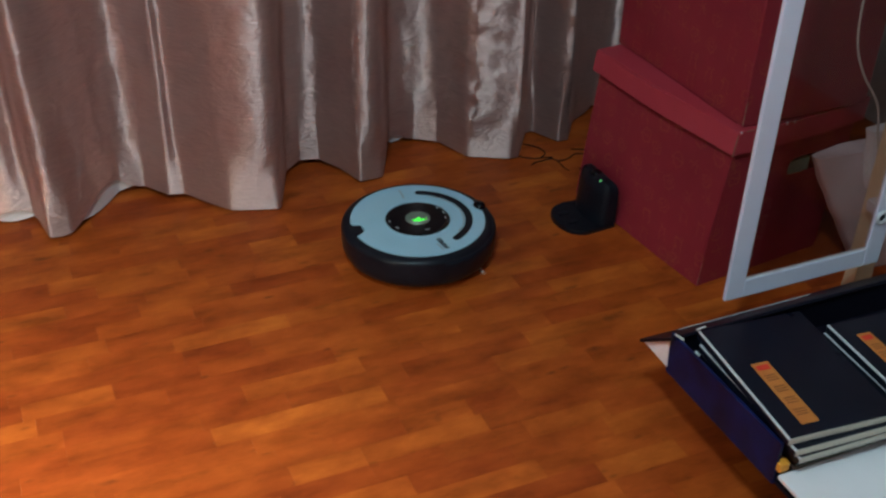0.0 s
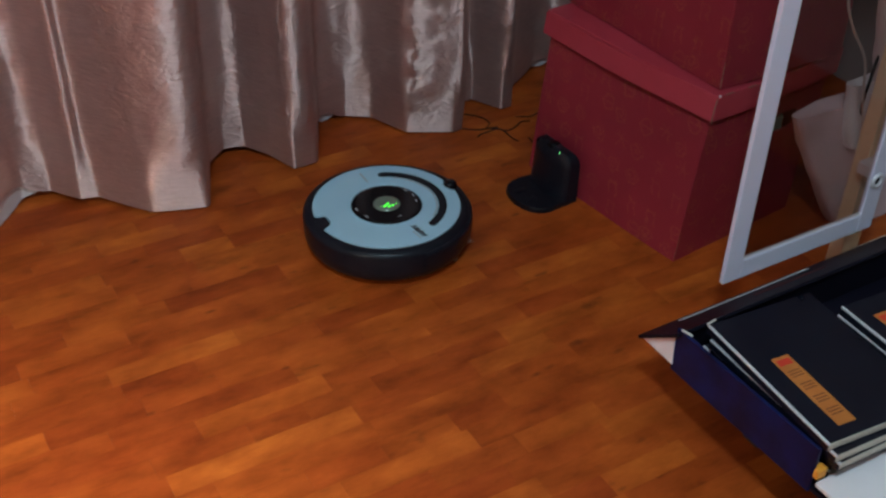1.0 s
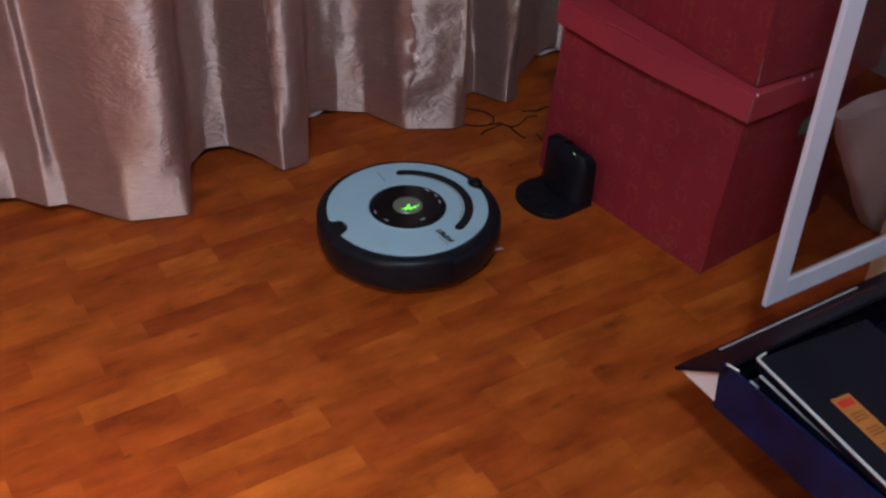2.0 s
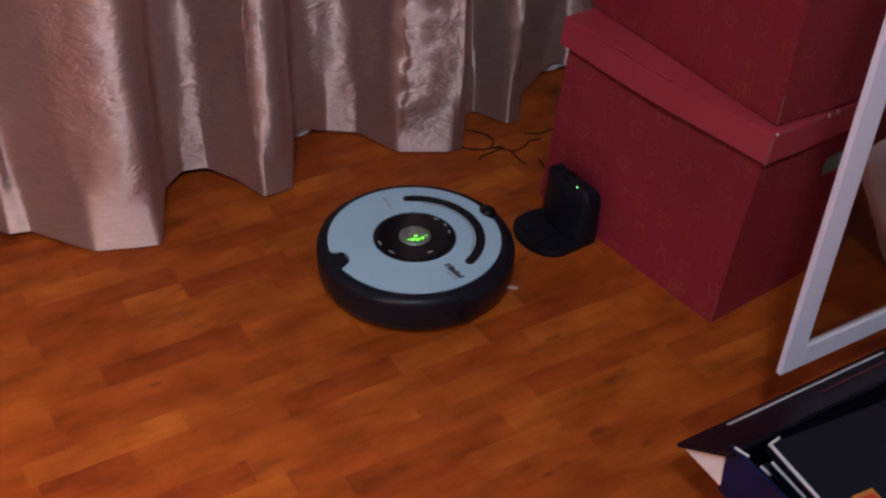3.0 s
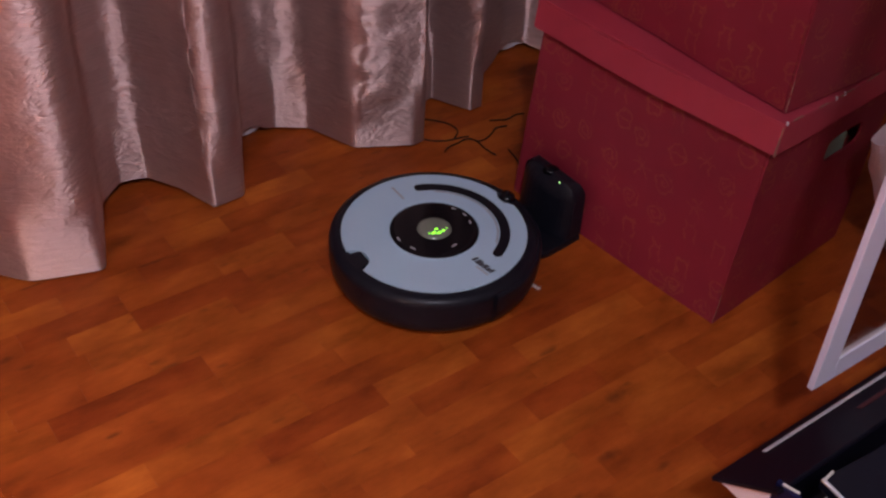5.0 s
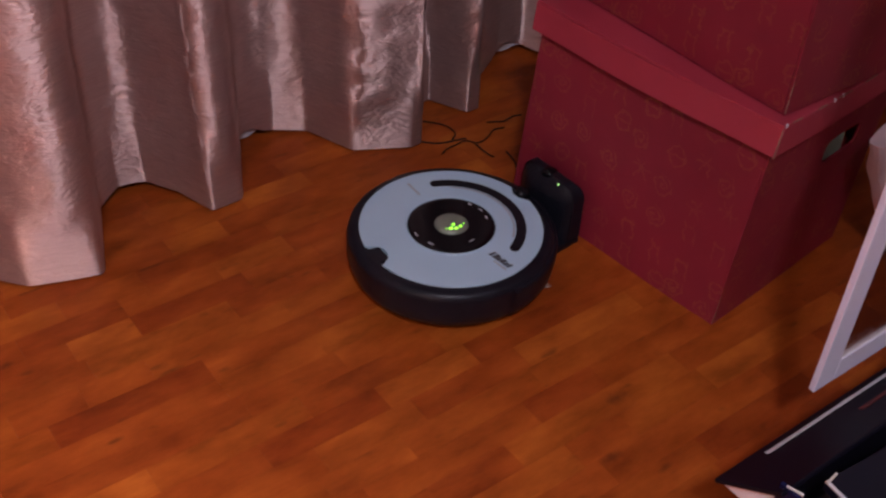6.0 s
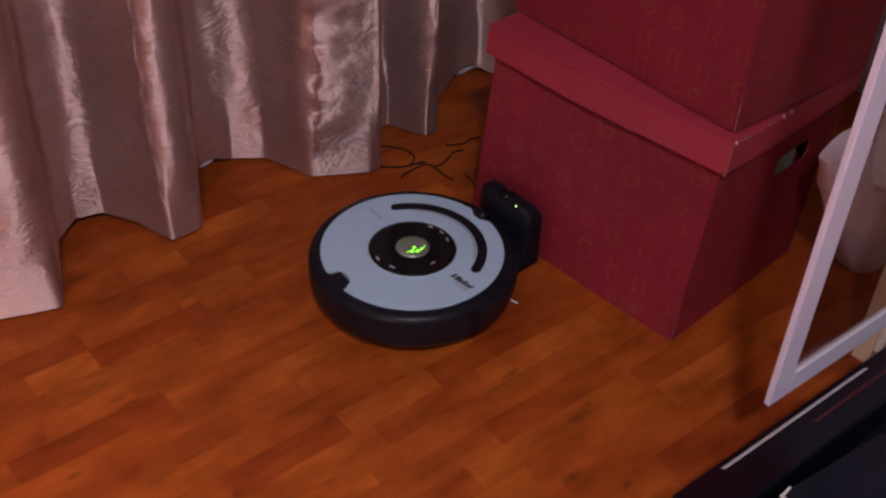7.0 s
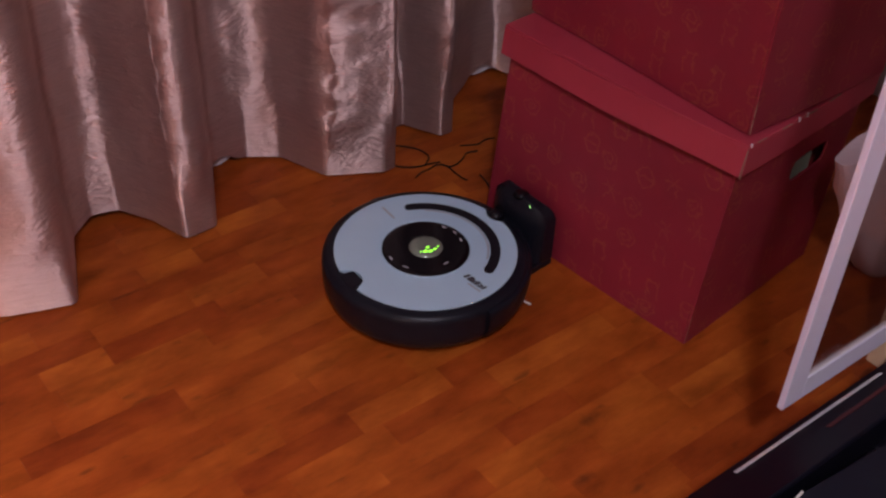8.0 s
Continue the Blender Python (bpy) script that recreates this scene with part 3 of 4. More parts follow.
def domed(outline, z0, z1, edge, steps=5):
    """An upright block over an outline with its top edge rounded off and its front drawn back a little."""
    bm = bmesh.new()
    cx, cy = sum(p[0] for p in outline) / len(outline), sum(p[1] for p in outline) / len(outline)
    levels = [(z0, 0.0), (z1 - edge, 0.0)] + [(z1 - edge + edge * math.sin(radians(90 * k / steps)), edge * (1 - math.cos(radians(90 * k / steps)))) for k in range(1, steps + 1)]
    rings = []
    for z, inset in levels:
        ring = []
        for x, y in outline:
            d = Vector((cx - x, cy - y))
            q = Vector((x, y)) + d.normalized() * min(inset, d.length * 0.8)
            back = 0.012 * max(0.0, z - 0.05) / 0.07 if x < -0.03 else 0.0
            ring.append(bm.verts.new((q.x + back, q.y, z)))
        rings.append(ring)
    n = len(outline)
    for p, q in zip(rings, rings[1:]):
        for k in range(n):
            bm.faces.new((p[k], p[(k + 1) % n], q[(k + 1) % n], q[k]))
    bm.faces.new(rings[-1])
    bm.faces.new(rings[0][::-1])
    return bm


tw = domed(tower, 0.0125, 0.118, 0.030, 8)
part("tower", tw, BLACK, dock)
part("window", move(lathe([(0.0, 0.006), (0.010, 0.005), (0.015, 0.0), (0.0, -0.004)], 24), pose(-0.022, 0.004, 0.114)), GLOSS_BLACK, dock, "glossy infrared window", True)
part("power_light", move(lathe([(0.0, 0.0018), (0.0007, 0.0015), (0.0012, 0.0006), (0.0013, -0.002), (0.0, -0.008)], 16), pose(-0.032, -0.028, 0.1125)), GREEN_DOT, dock, "small green lamp", True)
for y in (-0.02, 0.02):
    part("contact", box_bm((-0.105, y - 0.006, 0.0115), (-0.080, y + 0.006, 0.0145), 0.001), BLACK, dock, "dark charging contact")

cord = thing("power_cord", "tangled black cord lying on the floor behind the dock", "cable")
CORD_Z = 0.0036
for line in (((1.300, 1.842), (1.318, 1.90), (1.345, 1.95), (1.352, 1.985)),
             ((1.278, 2.155), (1.295, 2.134), (1.309, 2.113), (1.307, 2.085), (1.289, 2.071)),
             ((1.241, 2.118), (1.237, 2.097), (1.257, 2.079), (1.276, 2.069), (1.295, 2.067), (1.315, 2.060)),
             ((1.247, 2.044), (1.263, 2.051), (1.286, 2.054), (1.306, 2.055), (1.319, 2.042), (1.317, 2.016), (1.319, 1.996), (1.321, 1.983)),
             ((1.317, 2.039), (1.337, 2.036), (1.361, 2.047), (1.377, 2.055), (1.400, 2.051)),
             ((1.382, 2.084), (1.399, 2.074), (1.414, 2.069), (1.438, 2.072), (1.456, 2.068))):
    part("cord", tube([(x, y, CORD_Z + 0.0012 * (k % 2)) for k, (x, y) in enumerate(line)], 0.0014), RUBBER, cord)


# ---- robot vacuum ----
robot = thing("robot_vacuum", "round robot vacuum with pale grey top, black body and green light", "robot vacuum", pose(0.826, 1.7805, 0))
part("body", lathe([(0.0, 0.010), (0.135, 0.010), (0.148, 0.012), (0.1590, 0.020), (0.1640, 0.032), (0.1660, 0.050), (0.1660, 0.068)], 128, 88, 272), BLACK, robot, smooth=True)
part("bumper", lathe([(0.148, 0.012), (0.1620, 0.021), (0.1680, 0.034), (0.1705, 0.050), (0.1712, 0.066), (0.1705, 0.074), (0.168, 0.0785), (0.1645, 0.0790), (0.160, 0.076)], 128, -91.5, 87.5), BLACK, robot, "black front bumper", True)
part("underside", lathe([(0.0, 0.009), (0.141, 0.0092), (0.142, 0.0132), (0.0, 0.0135)], 64), DULL_BLACK, robot)
part("shoulder", lathe([(0.1655, 0.066), (0.1660, 0.074), (0.1640, 0.080), (0.158, 0.0845), (0.151, 0.0862), (0.1445, 0.0860), (0.141, 0.083), (0.141, 0.066)], 128), BLACK, robot, "rounded black rim", True)


def plate_outline():
    """A round plate with a notch for the bin at the rear and one for the sensor at the front."""
    out = []
    for k in range(360):
        a = k * 1.0
        r = 0.1465
        off = (a - 178 + 180) % 360 - 180
        if abs(off) < 10.0:
            u = abs(off) / 10.0
            r -= 0.024 * (1 - u ** 4) if u < 1 else 0
        front = (a - 2 + 180) % 360 - 180
        if abs(front) < 7.5:
            r -= 0.011 * (1 - (abs(front) / 7.5) ** 4)
        out.append((r * math.cos(radians(a)), r * math.sin(radians(a))))
    return out


def arc_strip(r0, r1, a0, a1, z0, z1, n=40, round_ends=True):
    pts = [(r1 * math.cos(radians(a0 + (a1 - a0) * k / n)), r1 * math.sin(radians(a0 + (a1 - a0) * k / n))) for k in range(n + 1)]
    inner = [(r0 * math.cos(radians(a0 + (a1 - a0) * k / n)), r0 * math.sin(radians(a0 + (a1 - a0) * k / n))) for k in range(n + 1)]

    def cap(a, sign):
        c, rad = (r0 + r1) / 2, (r1 - r0) / 2
        cx, cy = c * math.cos(radians(a)), c * math.sin(radians(a))
        base = a if sign > 0 else a + 180
        return [(cx + rad * math.cos(radians(base + j)), cy + rad * math.sin(radians(base + j))) for j in range(20, 180, 20)]

    return prism(pts + (cap(a1, 1) if round_ends else []) + inner[::-1] + (cap(a0, -1) if round_ends else []), z0, z1, 0.0006)


top = part("top_plate", prism(plate_outline(), 0.080, 0.0885, 0.0012), PLATE, robot, "pale blue-grey plastic top plate")
part("notch", arc_strip(0.1255, 0.150, 170.5, 185.5, 0.070, 0.0866, 12, False), BLACK, robot, "black bin latch in the rear notch")
sensor = part("sensor", move(lathe([(0.0, 0.012), (0.008, 0.011), (0.013, 0.006), (0.014, 0.0), (0.0, -0.004)], 24), pose(0.1485, 0.005, 0.0860)), GLOSS_BLACK, robot, "glossy black front sensor", True)
part("handle", arc_strip(0.1035, 0.1195, -64, 68, 0.0800, 0.0898), DULL_BLACK, robot, "black curved carrying handle recess")
# a grey arc stands in for the shading of the moulded recess
part("handle_recess_shade", arc_strip(0.0985, 0.1015, -50, 54, 0.0800, 0.0892), FAINT, top, "grey strip painted as the soft shade in the recess by the handle")
panel = part("control_panel", lathe([(0.0, 0.0908), (0.030, 0.0906), (0.060, 0.0900), (0.068, 0.0896), (0.0705, 0.0885), (0.0705, 0.080)], 96), GLOSS_BLACK, robot, "glossy black round control panel", True)
part("panel_ring", lathe([(0.0708, 0.0884), (0.0715, 0.0898), (0.0728, 0.0898), (0.0735, 0.0884)], 96), PLATE, robot, "thin grey ring round the panel", True)
button = part("button", lathe([(0.0, 0.0955), (0.012, 0.0952), (0.021, 0.0942), (0.0262, 0.0925), (0.0275, 0.0905), (0.0275, 0.089)], 64), SILVER, panel, "domed silver button", True)
for r, a, size in ((0.0150, 232, 0.0046), (0.0160, 262, 0.0050), (0.0165, 292, 0.0040), (0.0070, 255, 0.0032), (0.0190, 318, 0.0028), (0.0185, 210, 0.0026)):
    part("light", move(lathe([(0.0, 0.0009), (size * 0.6, 0.0007), (size, 0.0), (0.0, -0.001)], 14), pose(r * math.cos(radians(a)), r * math.sin(radians(a)), 0.0956 - 5.0 * r * r) @ Matrix.Diagonal((1.0, 0.7, 1.0, 1.0))), GREEN, button, "green glowing light", True)
for r, a, w in ((0.062, 171, 0.010), (0.059, 201, 0.010), (0.050, 273, 0.010), (0.062, 25, 0.008), (0.062, 4, 0.008), (0.060, -16, 0.008)):
    part("button_mark", move(box_bm((-0.0012, -w / 2, 0), (0.0012, w / 2, 0.0006)), pose(r * math.cos(radians(a)), r * math.sin(radians(a)), 0.0897, 0, 0, a)), WHITE_MARK, panel, "small white key mark")
# maker's mark drawn as a row of plain slanted blocks, with a thin model line under it
mark_at = pose(0.0135, -0.110, 0.0886, 0, 0, -83) @ Matrix.Diagonal((1.2, 1.3, 1.0, 1.0))
for k, (w, h) in enumerate(((0.0040, 0.0085), (0.0062, 0.0085), (0.0050, 0.0062), (0.0052, 0.0082), (0.0048, 0.0062), (0.0034, 0.0078))):
    x = -0.018 + 0.0062 * k
    block = [(x, -0.0042), (x + w, -0.0042), (x + w + 0.0020, -0.0042 + h), (x + 0.0020, -0.0042 + h)]
    part("print_mark", move(prism(block, 0, 0.0004), mark_at), MARK, top, "small dark print")
part("print_mark", move(box_bm((-0.004, -0.0095, 0), (0.018, -0.0070, 0.0004)), mark_at), FAINT, top, "small faint print")
part("print_mark", move(box_bm((-0.018, -0.0018, 0), (0.018, 0.0018, 0.0004)), pose(0.004, 0.110, 0.0886, 0, 0, 88)), FAINT, top, "small faint print")
brush = part("side_brush", join(lathe([(0.0, 0.012), (0.010, 0.011), (0.011, 0.007), (0.0, 0.006)], 16),
                                *[move(box_bm((0.006, -0.0016, 0.0035), (0.045, 0.0016, 0.0060), 0.0008), pose(0, 0, 0, 0, 0, a)) for a in (0, 120, 240)]), BRISTLE, robot, "white three-armed side brush")
for y in (-0.115, 0.115):
    part("wheel", move(lathe([(0.0, -0.011), (0.028, -0.011), (0.031, -0.008), (0.031, 0.008), (0.028, 0.011), (0.0, 0.011)], 28), pose(0, y, 0.0315, 90, 0, 0)), RUBBER, robot, "rubber drive wheel")


# ---- cabinet with an open glass door ----
cab = thing("display_cabinet", "pale wood display cabinet with a silver-framed glass door swung open", "cabinet")
CX0, CX1, CY0, CY1, CH = 1.542, 2.20, 1.225, 1.435, 1.50
for x, y in ((CX0, CY0), (CX1 - 0.046, CY0), (CX1 - 0.046, CY1 - 0.03)):
    part("post", box_bm((x, y, 0.0), (x + 0.046, y + 0.03, CH), 0.002), PALE_WOOD, cab)
part("bottom_rail", box_bm((CX0 - 0.004, CY0 - 0.014, 0.035), (CX1, CY0 - 0.0005, 0.090), 0.003), CREAM, cab, "cream bottom rail")
part("plinth", box_bm((CX0 + 0.05, CY0 + 0.002, 0.0), (CX1 - 0.05, CY0 + 0.02, 0.044), 0.002), CREAM, cab)
part("top_board", box_bm((CX0 - 0.006, CY0 - 0.012, CH + 0.0005), (CX1, CY1, CH + 0.024), 0.003), PALE_WOOD, cab)
part("shelf", box_bm((CX0 + 0.048, CY0 + 0.032, 0.80), (CX1 - 0.048, CY1 - 0.032, 0.818), 0.002), PALE_WOOD, cab)
DX0, DX1, DY0, DY1, DZ0, DZ1, FW = 1.177, 1.532, 1.1745, 1.1835, 0.181, 1.46, 0.0375
door = part("door", join(box_bm((DX0, DY0, DZ0), (DX0 + FW, DY1, DZ1), 0.0015), box_bm((DX1 - FW, DY0, DZ0), (DX1, DY1, DZ1), 0.0015),
                         box_bm((DX0 + FW, DY0, DZ0), (DX1 - FW, DY1, DZ0 + FW), 0.0015), box_bm((DX0 + FW, DY0, DZ1 - FW), (DX1 - FW, DY1, DZ1), 0.0015)), ALU, cab, "silver aluminium door frame")
part("pane", box_bm((DX0 + FW - 0.006, 1.1775, DZ0 + FW - 0.006), (DX1 - FW + 0.006, 1.1805, DZ1 - FW + 0.006)), GLASS, door, "tinted glass pane")
part("gasket", join(box_bm((DX0 + FW, 1.1758, DZ0 + FW), (DX0 + FW + 0.0015, 1.1822, DZ1 - FW)), box_bm((DX0 + FW, 1.1758, DZ0 + FW), (DX1 - FW, 1.1822, DZ0 + FW + 0.0015))), FOIL, door, "thin grey seal round the pane")
for z in (0.287, 1.36):
    hinge = part("hinge", move(lathe([(0.0, 0.001), (0.0075, 0.001), (0.0085, 0.004), (0.013, 0.005), (0.0145, 0.003), (0.015, 0.0), (0.0, 0.0)], 32), pose(1.508, DY0 - 0.0005, z, 90, 0, 0)), FOIL, door, "round metal hinge cup", True)
    part("hole", move(lathe([(0.0, 0.0016), (0.0065, 0.0016), (0.007, 0.0005), (0.0, 0.0004)], 24), pose(1.508, DY0 - 0.0005, z, 90, 0, 0)), DULL_BLACK, hinge, "dark hole")
    part("arm", box_bm((1.515, DY1 + 0.0005, z - 0.012), (1.556, CY0 - 0.0005, z + 0.012), 0.003), FOIL, hinge)

wire = thing("white_cable", "thin white cable hanging beside the cabinet post", "cable")
part("cable", tube([(1.470, 1.30, 1.52), (1.455, 1.30, 1.10), (1.463, 1.30, 0.80), (1.462, 1.30, 0.67), (1.474, 1.30, 0.585), (1.508, 1.30, 0.520), (1.560, 1.30, 0.452), (1.60, 1.31, 0.36), (1.66, 1.33, 0.24), (1.70, 1.34, 0.101)], 0.0022), WHITE_WIRE, wire)


def bag_bm(half0, half1, height, depth, seed, rows=18, cols=36, slant=0.0):
    bm = bmesh.new()
    rings = []
    for r in range(rows + 1):
        u = r / rows
        hw = half0 + (half1 - half0) * u ** 0.8
        ring = []
        for c in range(cols):
            a = 2 * math.pi * c / cols
            x = hw * math.copysign(abs(math.cos(a)) ** 0.6, math.cos(a))
            y = depth * (1 - 0.35 * u) * math.copysign(abs(math.sin(a)) ** 0.6, math.sin(a))
            p = Vector((x, y, u * height))
            q = p * 14 + Vector((seed, 0, 0))
            ring.append(bm.verts.new(p + 0.012 * u * Vector((noise.noise(q), noise.noise(q + Vector((5, 0, 0))), 0.8 * noise.noise(q + Vector((0, 5, 0))))) ))
        rings.append(ring)
    for p, q in zip(rings, rings[1:]):
        for c in range(cols):
            bm.faces.new((p[c], p[(c + 1) % cols], q[(c + 1) % cols], q[c]))
    bm.faces.new(rings[0][::-1])
    # folded shut along the top
    mid = [bm.verts.new(Vector((0.5 * (v.co.x), 0.0, v.co.z - 0.015))) for v in rings[-1]]
    for c in range(cols):
        bm.faces.new((rings[-1][c], rings[-1][(c + 1) % cols], mid[(c + 1) % cols], mid[c]))
    for v in bm.verts:
        v.co.x += slant * v.co.z
    return bm


bag = thing("paper_bag", "crumpled grey-beige paper bag standing beside the red boxes", "bag", pose(1.805, 1.392, 0.0))
part("sack", bag_bm(0.085, 0.185, 0.30, 0.036, 3.0, slant=-0.33), BAG, bag)
part("strap", tube([(-0.13, -0.034, 0.27), (-0.150, -0.045, 0.33), (-0.135, -0.042, 0.42), (-0.09, -0.02, 0.28)], 0.003), RUBBER, bag, "thin black strap")
film = thing("plastic_bag", "crumpled white plastic bag tucked in a paper bag", "bag", pose(1.680, 1.368, 0.215))
part("film", bag_bm(0.02, 0.055, 0.14, 0.022, 8.0), TISSUE, film)
pouch = thing("cloth_pouch", "pale lilac cloth pouch stuffed upright in a paper bag", "pouch", pose(1.775, 1.345, 0.225))
part("pouch_body", bag_bm(0.045, 0.120, 0.36, 0.034, 5.0, slant=-0.12), POUCH, pouch, smooth=True)


# ---- book case on a low stool ----
stool = thing("low_stool", "low dark wooden stool under the book case, in its shade", "stool")
part("seat", box_bm((1.085, 0.70, 0.112), (1.60, 1.06, 0.1395), 0.003), STOOL, stool)
for x, y in ((1.115, 0.74), (1.53, 0.74), (1.115, 0.98), (1.53, 0.98)):
    part("leg", box_bm((x, y, 0.0), (x + 0.035, y + 0.035, 0.1115), 0.003), STOOL, stool)

case = thing("book_case", "open navy cloth folding book case with white paper lining", "book case")
# Tray and back wall take the darker cloth to imitate shade inside the case.
part("tray", box_bm((1.0055, 0.66, 0.140), (1.62, 1.0885, 0.146)), FLAP_CLOTH, case)
part("side_wall", box_bm((1.000, 0.800, 0.140), (1.006, 1.090, 0.222), 0.0018), NAVY, case, "navy cloth side wall")
part("back_wall", box_bm((1.0065, 1.084, 0.1458), (1.62, 1.090, 0.212), 0.0015), FLAP_CLOTH, case)
part("front_lining", sag(divided(box_bm((1.000, 0.60, 0.160), (1.55, 0.792, 0.168), 0.002), 5), 0.003, 5), PAPER, case, "white paper lining of the opened front flap")
# the rear flap hangs out and down from the top of the back wall
flap = part("rear_flap", move(box_bm((0.0, 0.0, -0.003), (0.66, 0.103, 0.003), 0.0015), pose(0.991, 1.078, 0.218, -37, 0, 0)), FLAP_CLOTH, case, "dark navy cloth rear flap")
part("edging", move(box_bm((0.068, 0.0815, 0.0033), (0.355, 0.0875, 0.0042)), pose(0.995, 1.078, 0.218, -37, 0, 0)), FOIL, flap, "silver line along the flap")
part("print", move(box_bm((0.20, 0.046, 0.0033), (0.36, 0.054, 0.0040)), pose(0.995, 1.078, 0.218, -37, 0, 0)), RED_DARK, flap, "line of dull red print")
gus = bmesh.new()
tri = [(1.091, 0.209), (1.086, 0.152), (1.157, 0.154)]
a = [gus.verts.new((0.9985, y, z)) for y, z in tri]
b = [gus.verts.new((1.0005, y, z)) for y, z in tri]
gus.faces.new(a)
gus.faces.new(b[::-1])
for k in range(3):
    gus.faces.new((a[k], b[k], b[(k + 1) % 3], a[(k + 1) % 3]))
part("gusset", gus, PAPER, case, "white paper gusset")
for x, y, z, rz in ((1.026, 1.050, 0.2525, 8), (1.0035, 1.072, 0.224, -75)):
    part("clasp", move(box_bm((-0.010, -0.0015, -0.0015), (0.010, 0.0015, 0.0015), 0.001), pose(x, y, z, 0, 0, rz)), BONE, case, "slim bone clasp")


def bound_book(m, w, d, t, label, seed):
    """A thread-bound book with soft navy covers, pages a little inside them."""
    k = thing("bound_book", label, "book", m, "books in the case")
    part("page_block", box_bm((0.0020, 0.0006, 0.0013), (w - 0.001, d - 0.001, t - 0.0013)), PAGES, k, "cream page edges")
    cover = part("cover", box_bm((0.0042, 0.0016, t - 0.0012), (w, d, t), 0.0005), COVER, k, "dark navy cover")
    part("cover", box_bm((0, 0, 0), (w, d, 0.0012), 0.0005), COVER, k)
    part("spine", box_bm((0.0, 0.0004, 0.0013), (0.0019, d - 0.0004, t - 0.0024), 0.0004), COVER, k)
    part("edge_strip", box_bm((0.0, 0.0, t - 0.0023), (0.0040, d, t + 0.0004), 0.0004), FOIL, k, "pale worn edge")
    return k, cover


def title_slip(cover, w, x, y, length, wide, turn, t):
    m = pose(x, y, t + 0.0002, 0, 0, turn)
    slip = part("title_slip", move(box_bm((0, -length, 0), (wide, 0, 0.0005)), m), ORANGE, cover, "orange title slip")
    part("seal", move(box_bm((0.004, -0.018, 0.0006), (wide - 0.004, -0.006, 0.0009), 0.0001), m), RED_INK, slip, "red seal")
    for i in range(4):
        y0 = -0.030 - i * (length - 0.035) / 4
        for dy in (0, 0.0055, 0.011):
            part("ink_mark", move(box_bm((0.005, y0 - dy - 0.0022, 0.0006), (wide - 0.005, y0 - dy, 0.0009)), m), DARK_INK, slip)


# three volumes under the near title, fanned a little, and a second pile beside them
Z = 0.1465
LAB = "navy thread-bound book with cream page edges, stacked in the case"
for i in range(3):
    bound_book(pose(1.036 + 0.002 * (i % 2), 0.800, Z + 0.0157 * i, 0, 0, 1.0 * (i - 1)), 0.185, 0.262, 0.0155, LAB, i)
for i, (dx, dy, rz) in enumerate(((0.013, -0.026, -2.0), (0.006, -0.022, -3.2), (0.000, -0.010, -4.8))):
    k, cv = bound_book(pose(1.004 + dx, 0.803 + dy, Z + 0.0478 + 0.0142 * i, 0.0 if i < 2 else 1.2, 0.0, rz), 0.195, 0.264, 0.0135, LAB if i < 2 else "navy thread-bound book with orange title slip, topping the pile", 3 + i)
    if i == 2:
        title_slip(cv, 0.195, 0.037, 0.164, 0.142, 0.031, 0.0, 0.0135)
for i, (dx, rz) in enumerate(((0.0, 0.0), (0.003, 0.6), (0.001, -0.5), (0.004, -1.0), (0.002, -3.0), (0.0, -4.0))):
    k, cv = bound_book(pose(1.222 + dx, 0.730, Z + 0.0155 * i, 0, 0, rz), 0.19, 0.262, 0.015, LAB if i < 5 else "navy thread-bound book with orange title slip, topping the pile", 9 + i)
    if i == 5:
        title_slip(cv, 0.19, 0.030, 0.225, 0.118, 0.027, 0.0, 0.015)
ribbon = thing("silk_tab", "small orange silk tab under the books", "bookmark")
part("tab", box_bm((1.001, 0.792, 0.1685), (1.020, 0.806, 0.186), 0.003), ORANGE_TAB, ribbon)


# ---- parquet, last because of its many strips ----
floor = tagged(part("floor", box_bm((X0, Y0, -0.03), (X1, Y1, -0.0060)), GROUND, None), "glossy orange-brown hardwood strip parquet floor", "floor", "", "structure")
PW = 0.0470


def strip_mesh(length, width, name):
    g, e, dz = 0.00007, 0.00001, 0.00002
    x, y = length / 2 - g, width / 2 - g
    vs = [(sx * x, sy * y, -0.0058) for sx, sy in ((-1, -1), (1, -1), (1, 1), (-1, 1))]
    vs += [(sx * x, sy * y, -dz) for sx, sy in ((-1, -1), (1, -1), (1, 1), (-1, 1))]
    vs += [(sx * (x - e), sy * (y - e), 0.0) for sx, sy in ((-1, -1), (1, -1), (1, 1), (-1, 1))]
    fs = [(8, 9, 10, 11)]
    for k in range(4):
        j = (k + 1) % 4
        fs += [(k, j, 4 + j, 4 + k), (4 + k, 4 + j, 8 + j, 8 + k)]
    return vs, fs


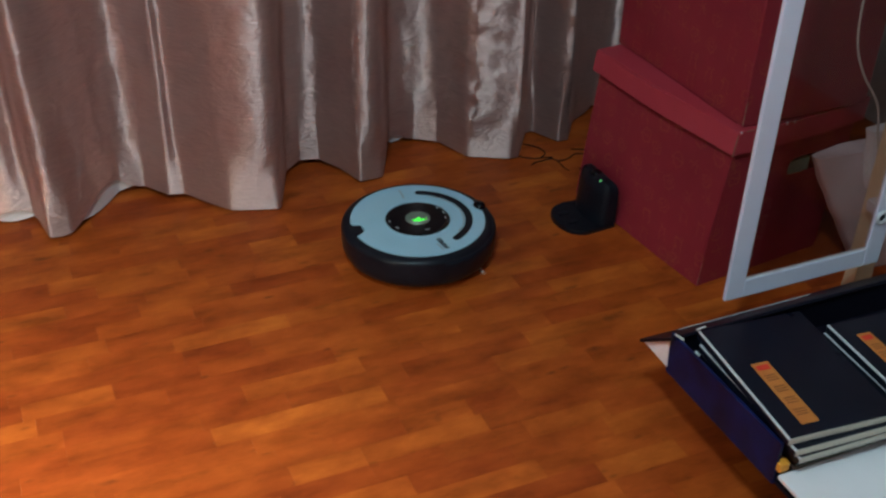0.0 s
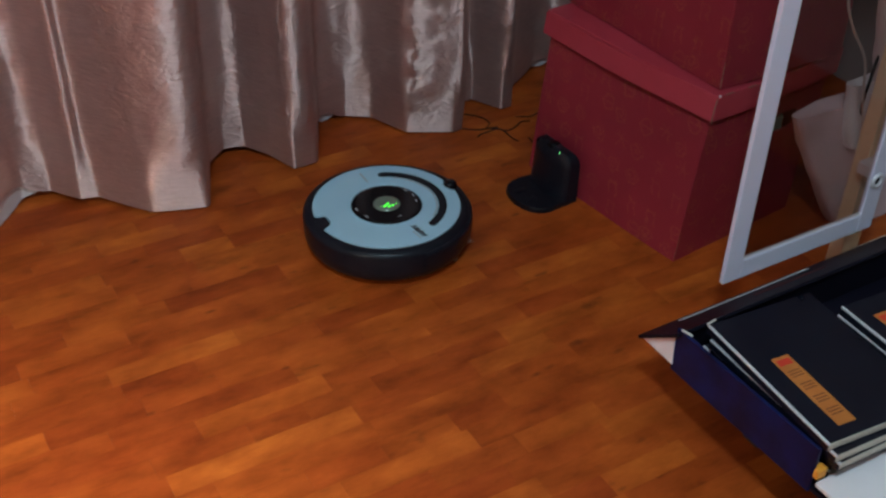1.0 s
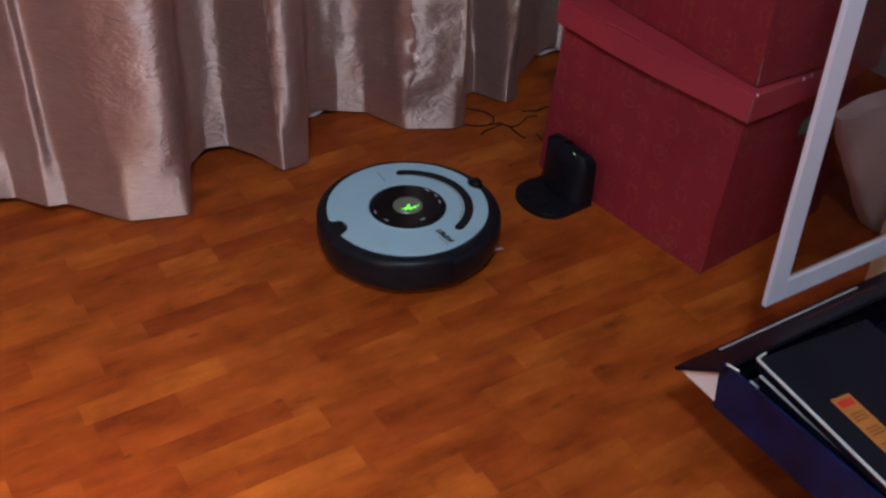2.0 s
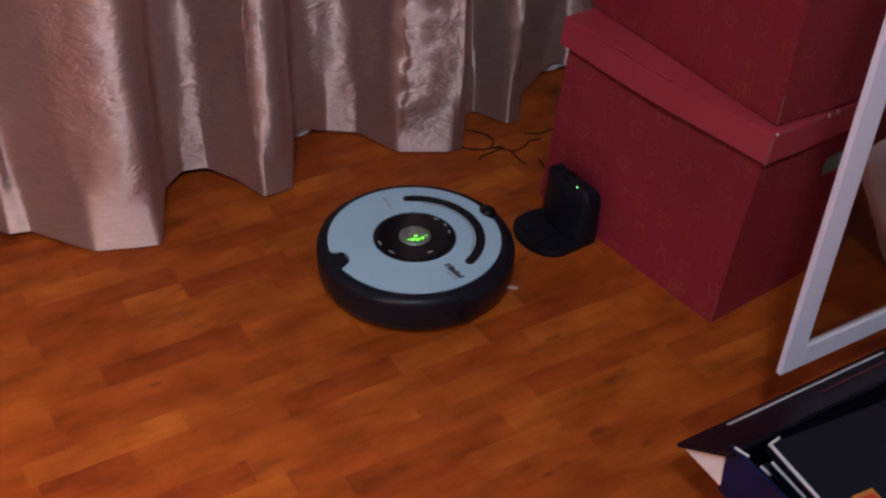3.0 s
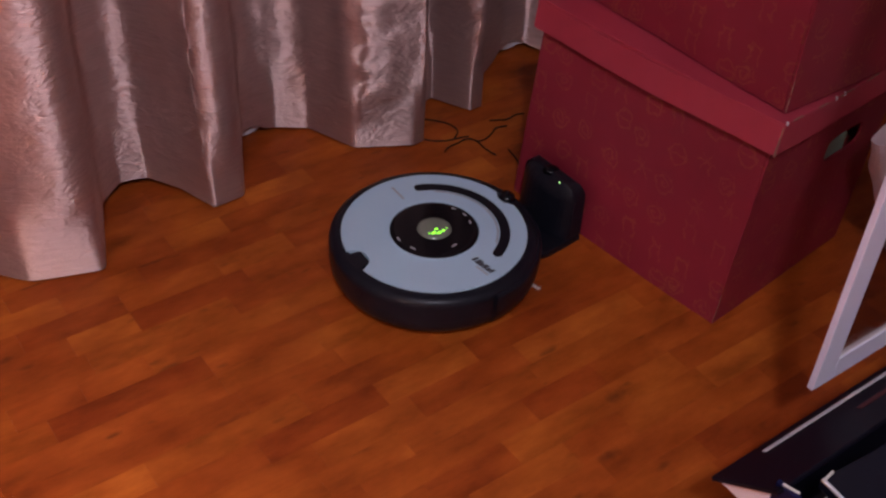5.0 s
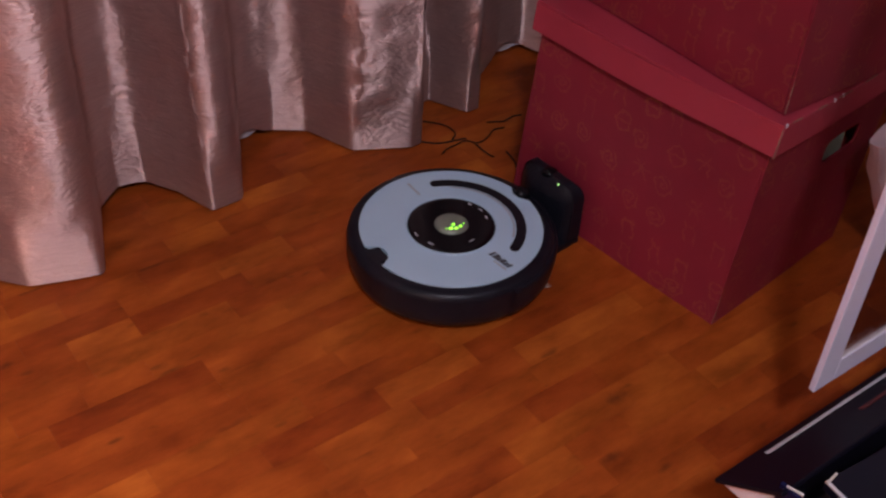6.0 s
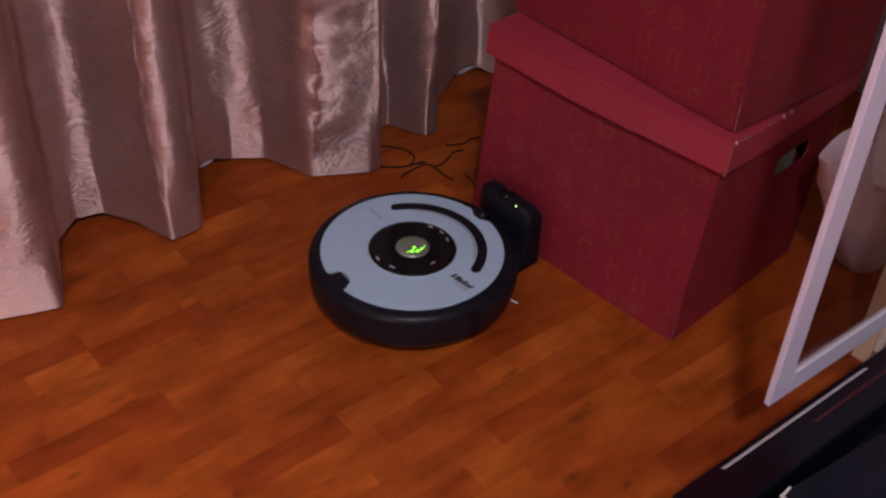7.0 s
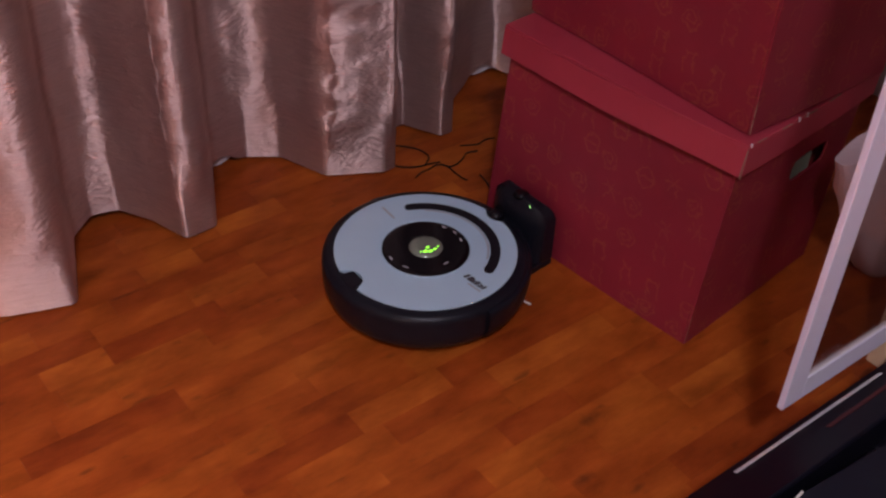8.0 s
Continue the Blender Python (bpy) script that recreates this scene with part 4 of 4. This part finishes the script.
LENGTHS = [0.10, 0.13, 0.16, 0.19, 0.23, 0.27, 0.32]
shared = []
for n in LENGTHS:
    me = bpy.data.meshes.new("strip")
    vs, fs = strip_mesh(n, PW, "strip")
    me.from_pydata(vs, [], fs)
    me.materials.append(WOOD)
    shared.append(me)
rest_v, rest_f = [], []
rng = random.Random(11)
y = Y0 + PW / 2
while y < Y1 - PW / 2:
    x = X0 + rng.choice((0.06, 0.09, 0.12, 0.15))
    ends = [(X0, x)]
    while x < X1 - 0.5:
        k = rng.choice((0, 1, 1, 2, 2, 3, 3, 4, 5, 6))
        cx = x + LENGTHS[k] / 2
        if -0.28 < cx < 1.45 and 1.06 < y < 2.08:
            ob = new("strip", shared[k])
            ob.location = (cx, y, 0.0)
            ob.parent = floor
        else:
            vs, fs = strip_mesh(LENGTHS[k], PW, "strip")
            base = len(rest_v)
            rest_v += [(cx + a, y + b, c) for a, b, c in vs]
            rest_f += [tuple(base + i for i in f) for f in fs]
        x += LENGTHS[k]
    for a, b in ends + [(x, (x + X1) / 2), ((x + X1) / 2, X1)]:
        vs, fs = strip_mesh(b - a, PW, "strip")
        base = len(rest_v)
        rest_v += [((a + b) / 2 + p, y + q, c) for p, q, c in vs]
        rest_f += [tuple(base + i for i in f) for f in fs]
    y += PW
me = bpy.data.meshes.new("strips_beyond")
me.from_pydata(rest_v, [], rest_f)
ob = finish(new("strips_beyond", me), WOOD_REST)
ob.parent = floor
tagged(ob, kind="stuff")


# ---- what moves ----
def motions():
    # the robot creeps to its dock and stops there
    walk(robot, [(t, pose(x, 1.7805, 0, 0, 0, yaw)) for t, x, yaw in (
        (0.0, 0.826, -1.0), (0.5, 0.848, -1.2), (1.0, 0.867, -0.8), (1.5, 0.889, -0.8), (3.0, 0.951, -0.4), (3.5, 0.972, -0.2), (4.0, 0.994, 0.0),
        (4.5, 1.014, 0.0), (5.0, 1.035, 0.0), (5.4, 1.051, 0.0), (5.8, 1.065, 0.0), (6.2, 1.0705, 0.0), (6.5, 1.0715, 0.0), (7.0, 1.0735, 0.0), (8.0, 1.0735, 0.0))])
    # the side brush spins until the robot has docked
    rows, turn = [], -74.0 - 70.0 * 62 - 20.0 * 6
    for k in range(81):
        t = k / 10
        rows.append((t, pose(0.105, -0.088, 0.0, 0, 0, turn)))
        turn += 70.0 if t < 6.2 else 20.0 if t < 6.8 else 0.0
    walk(brush, rows)


motions()
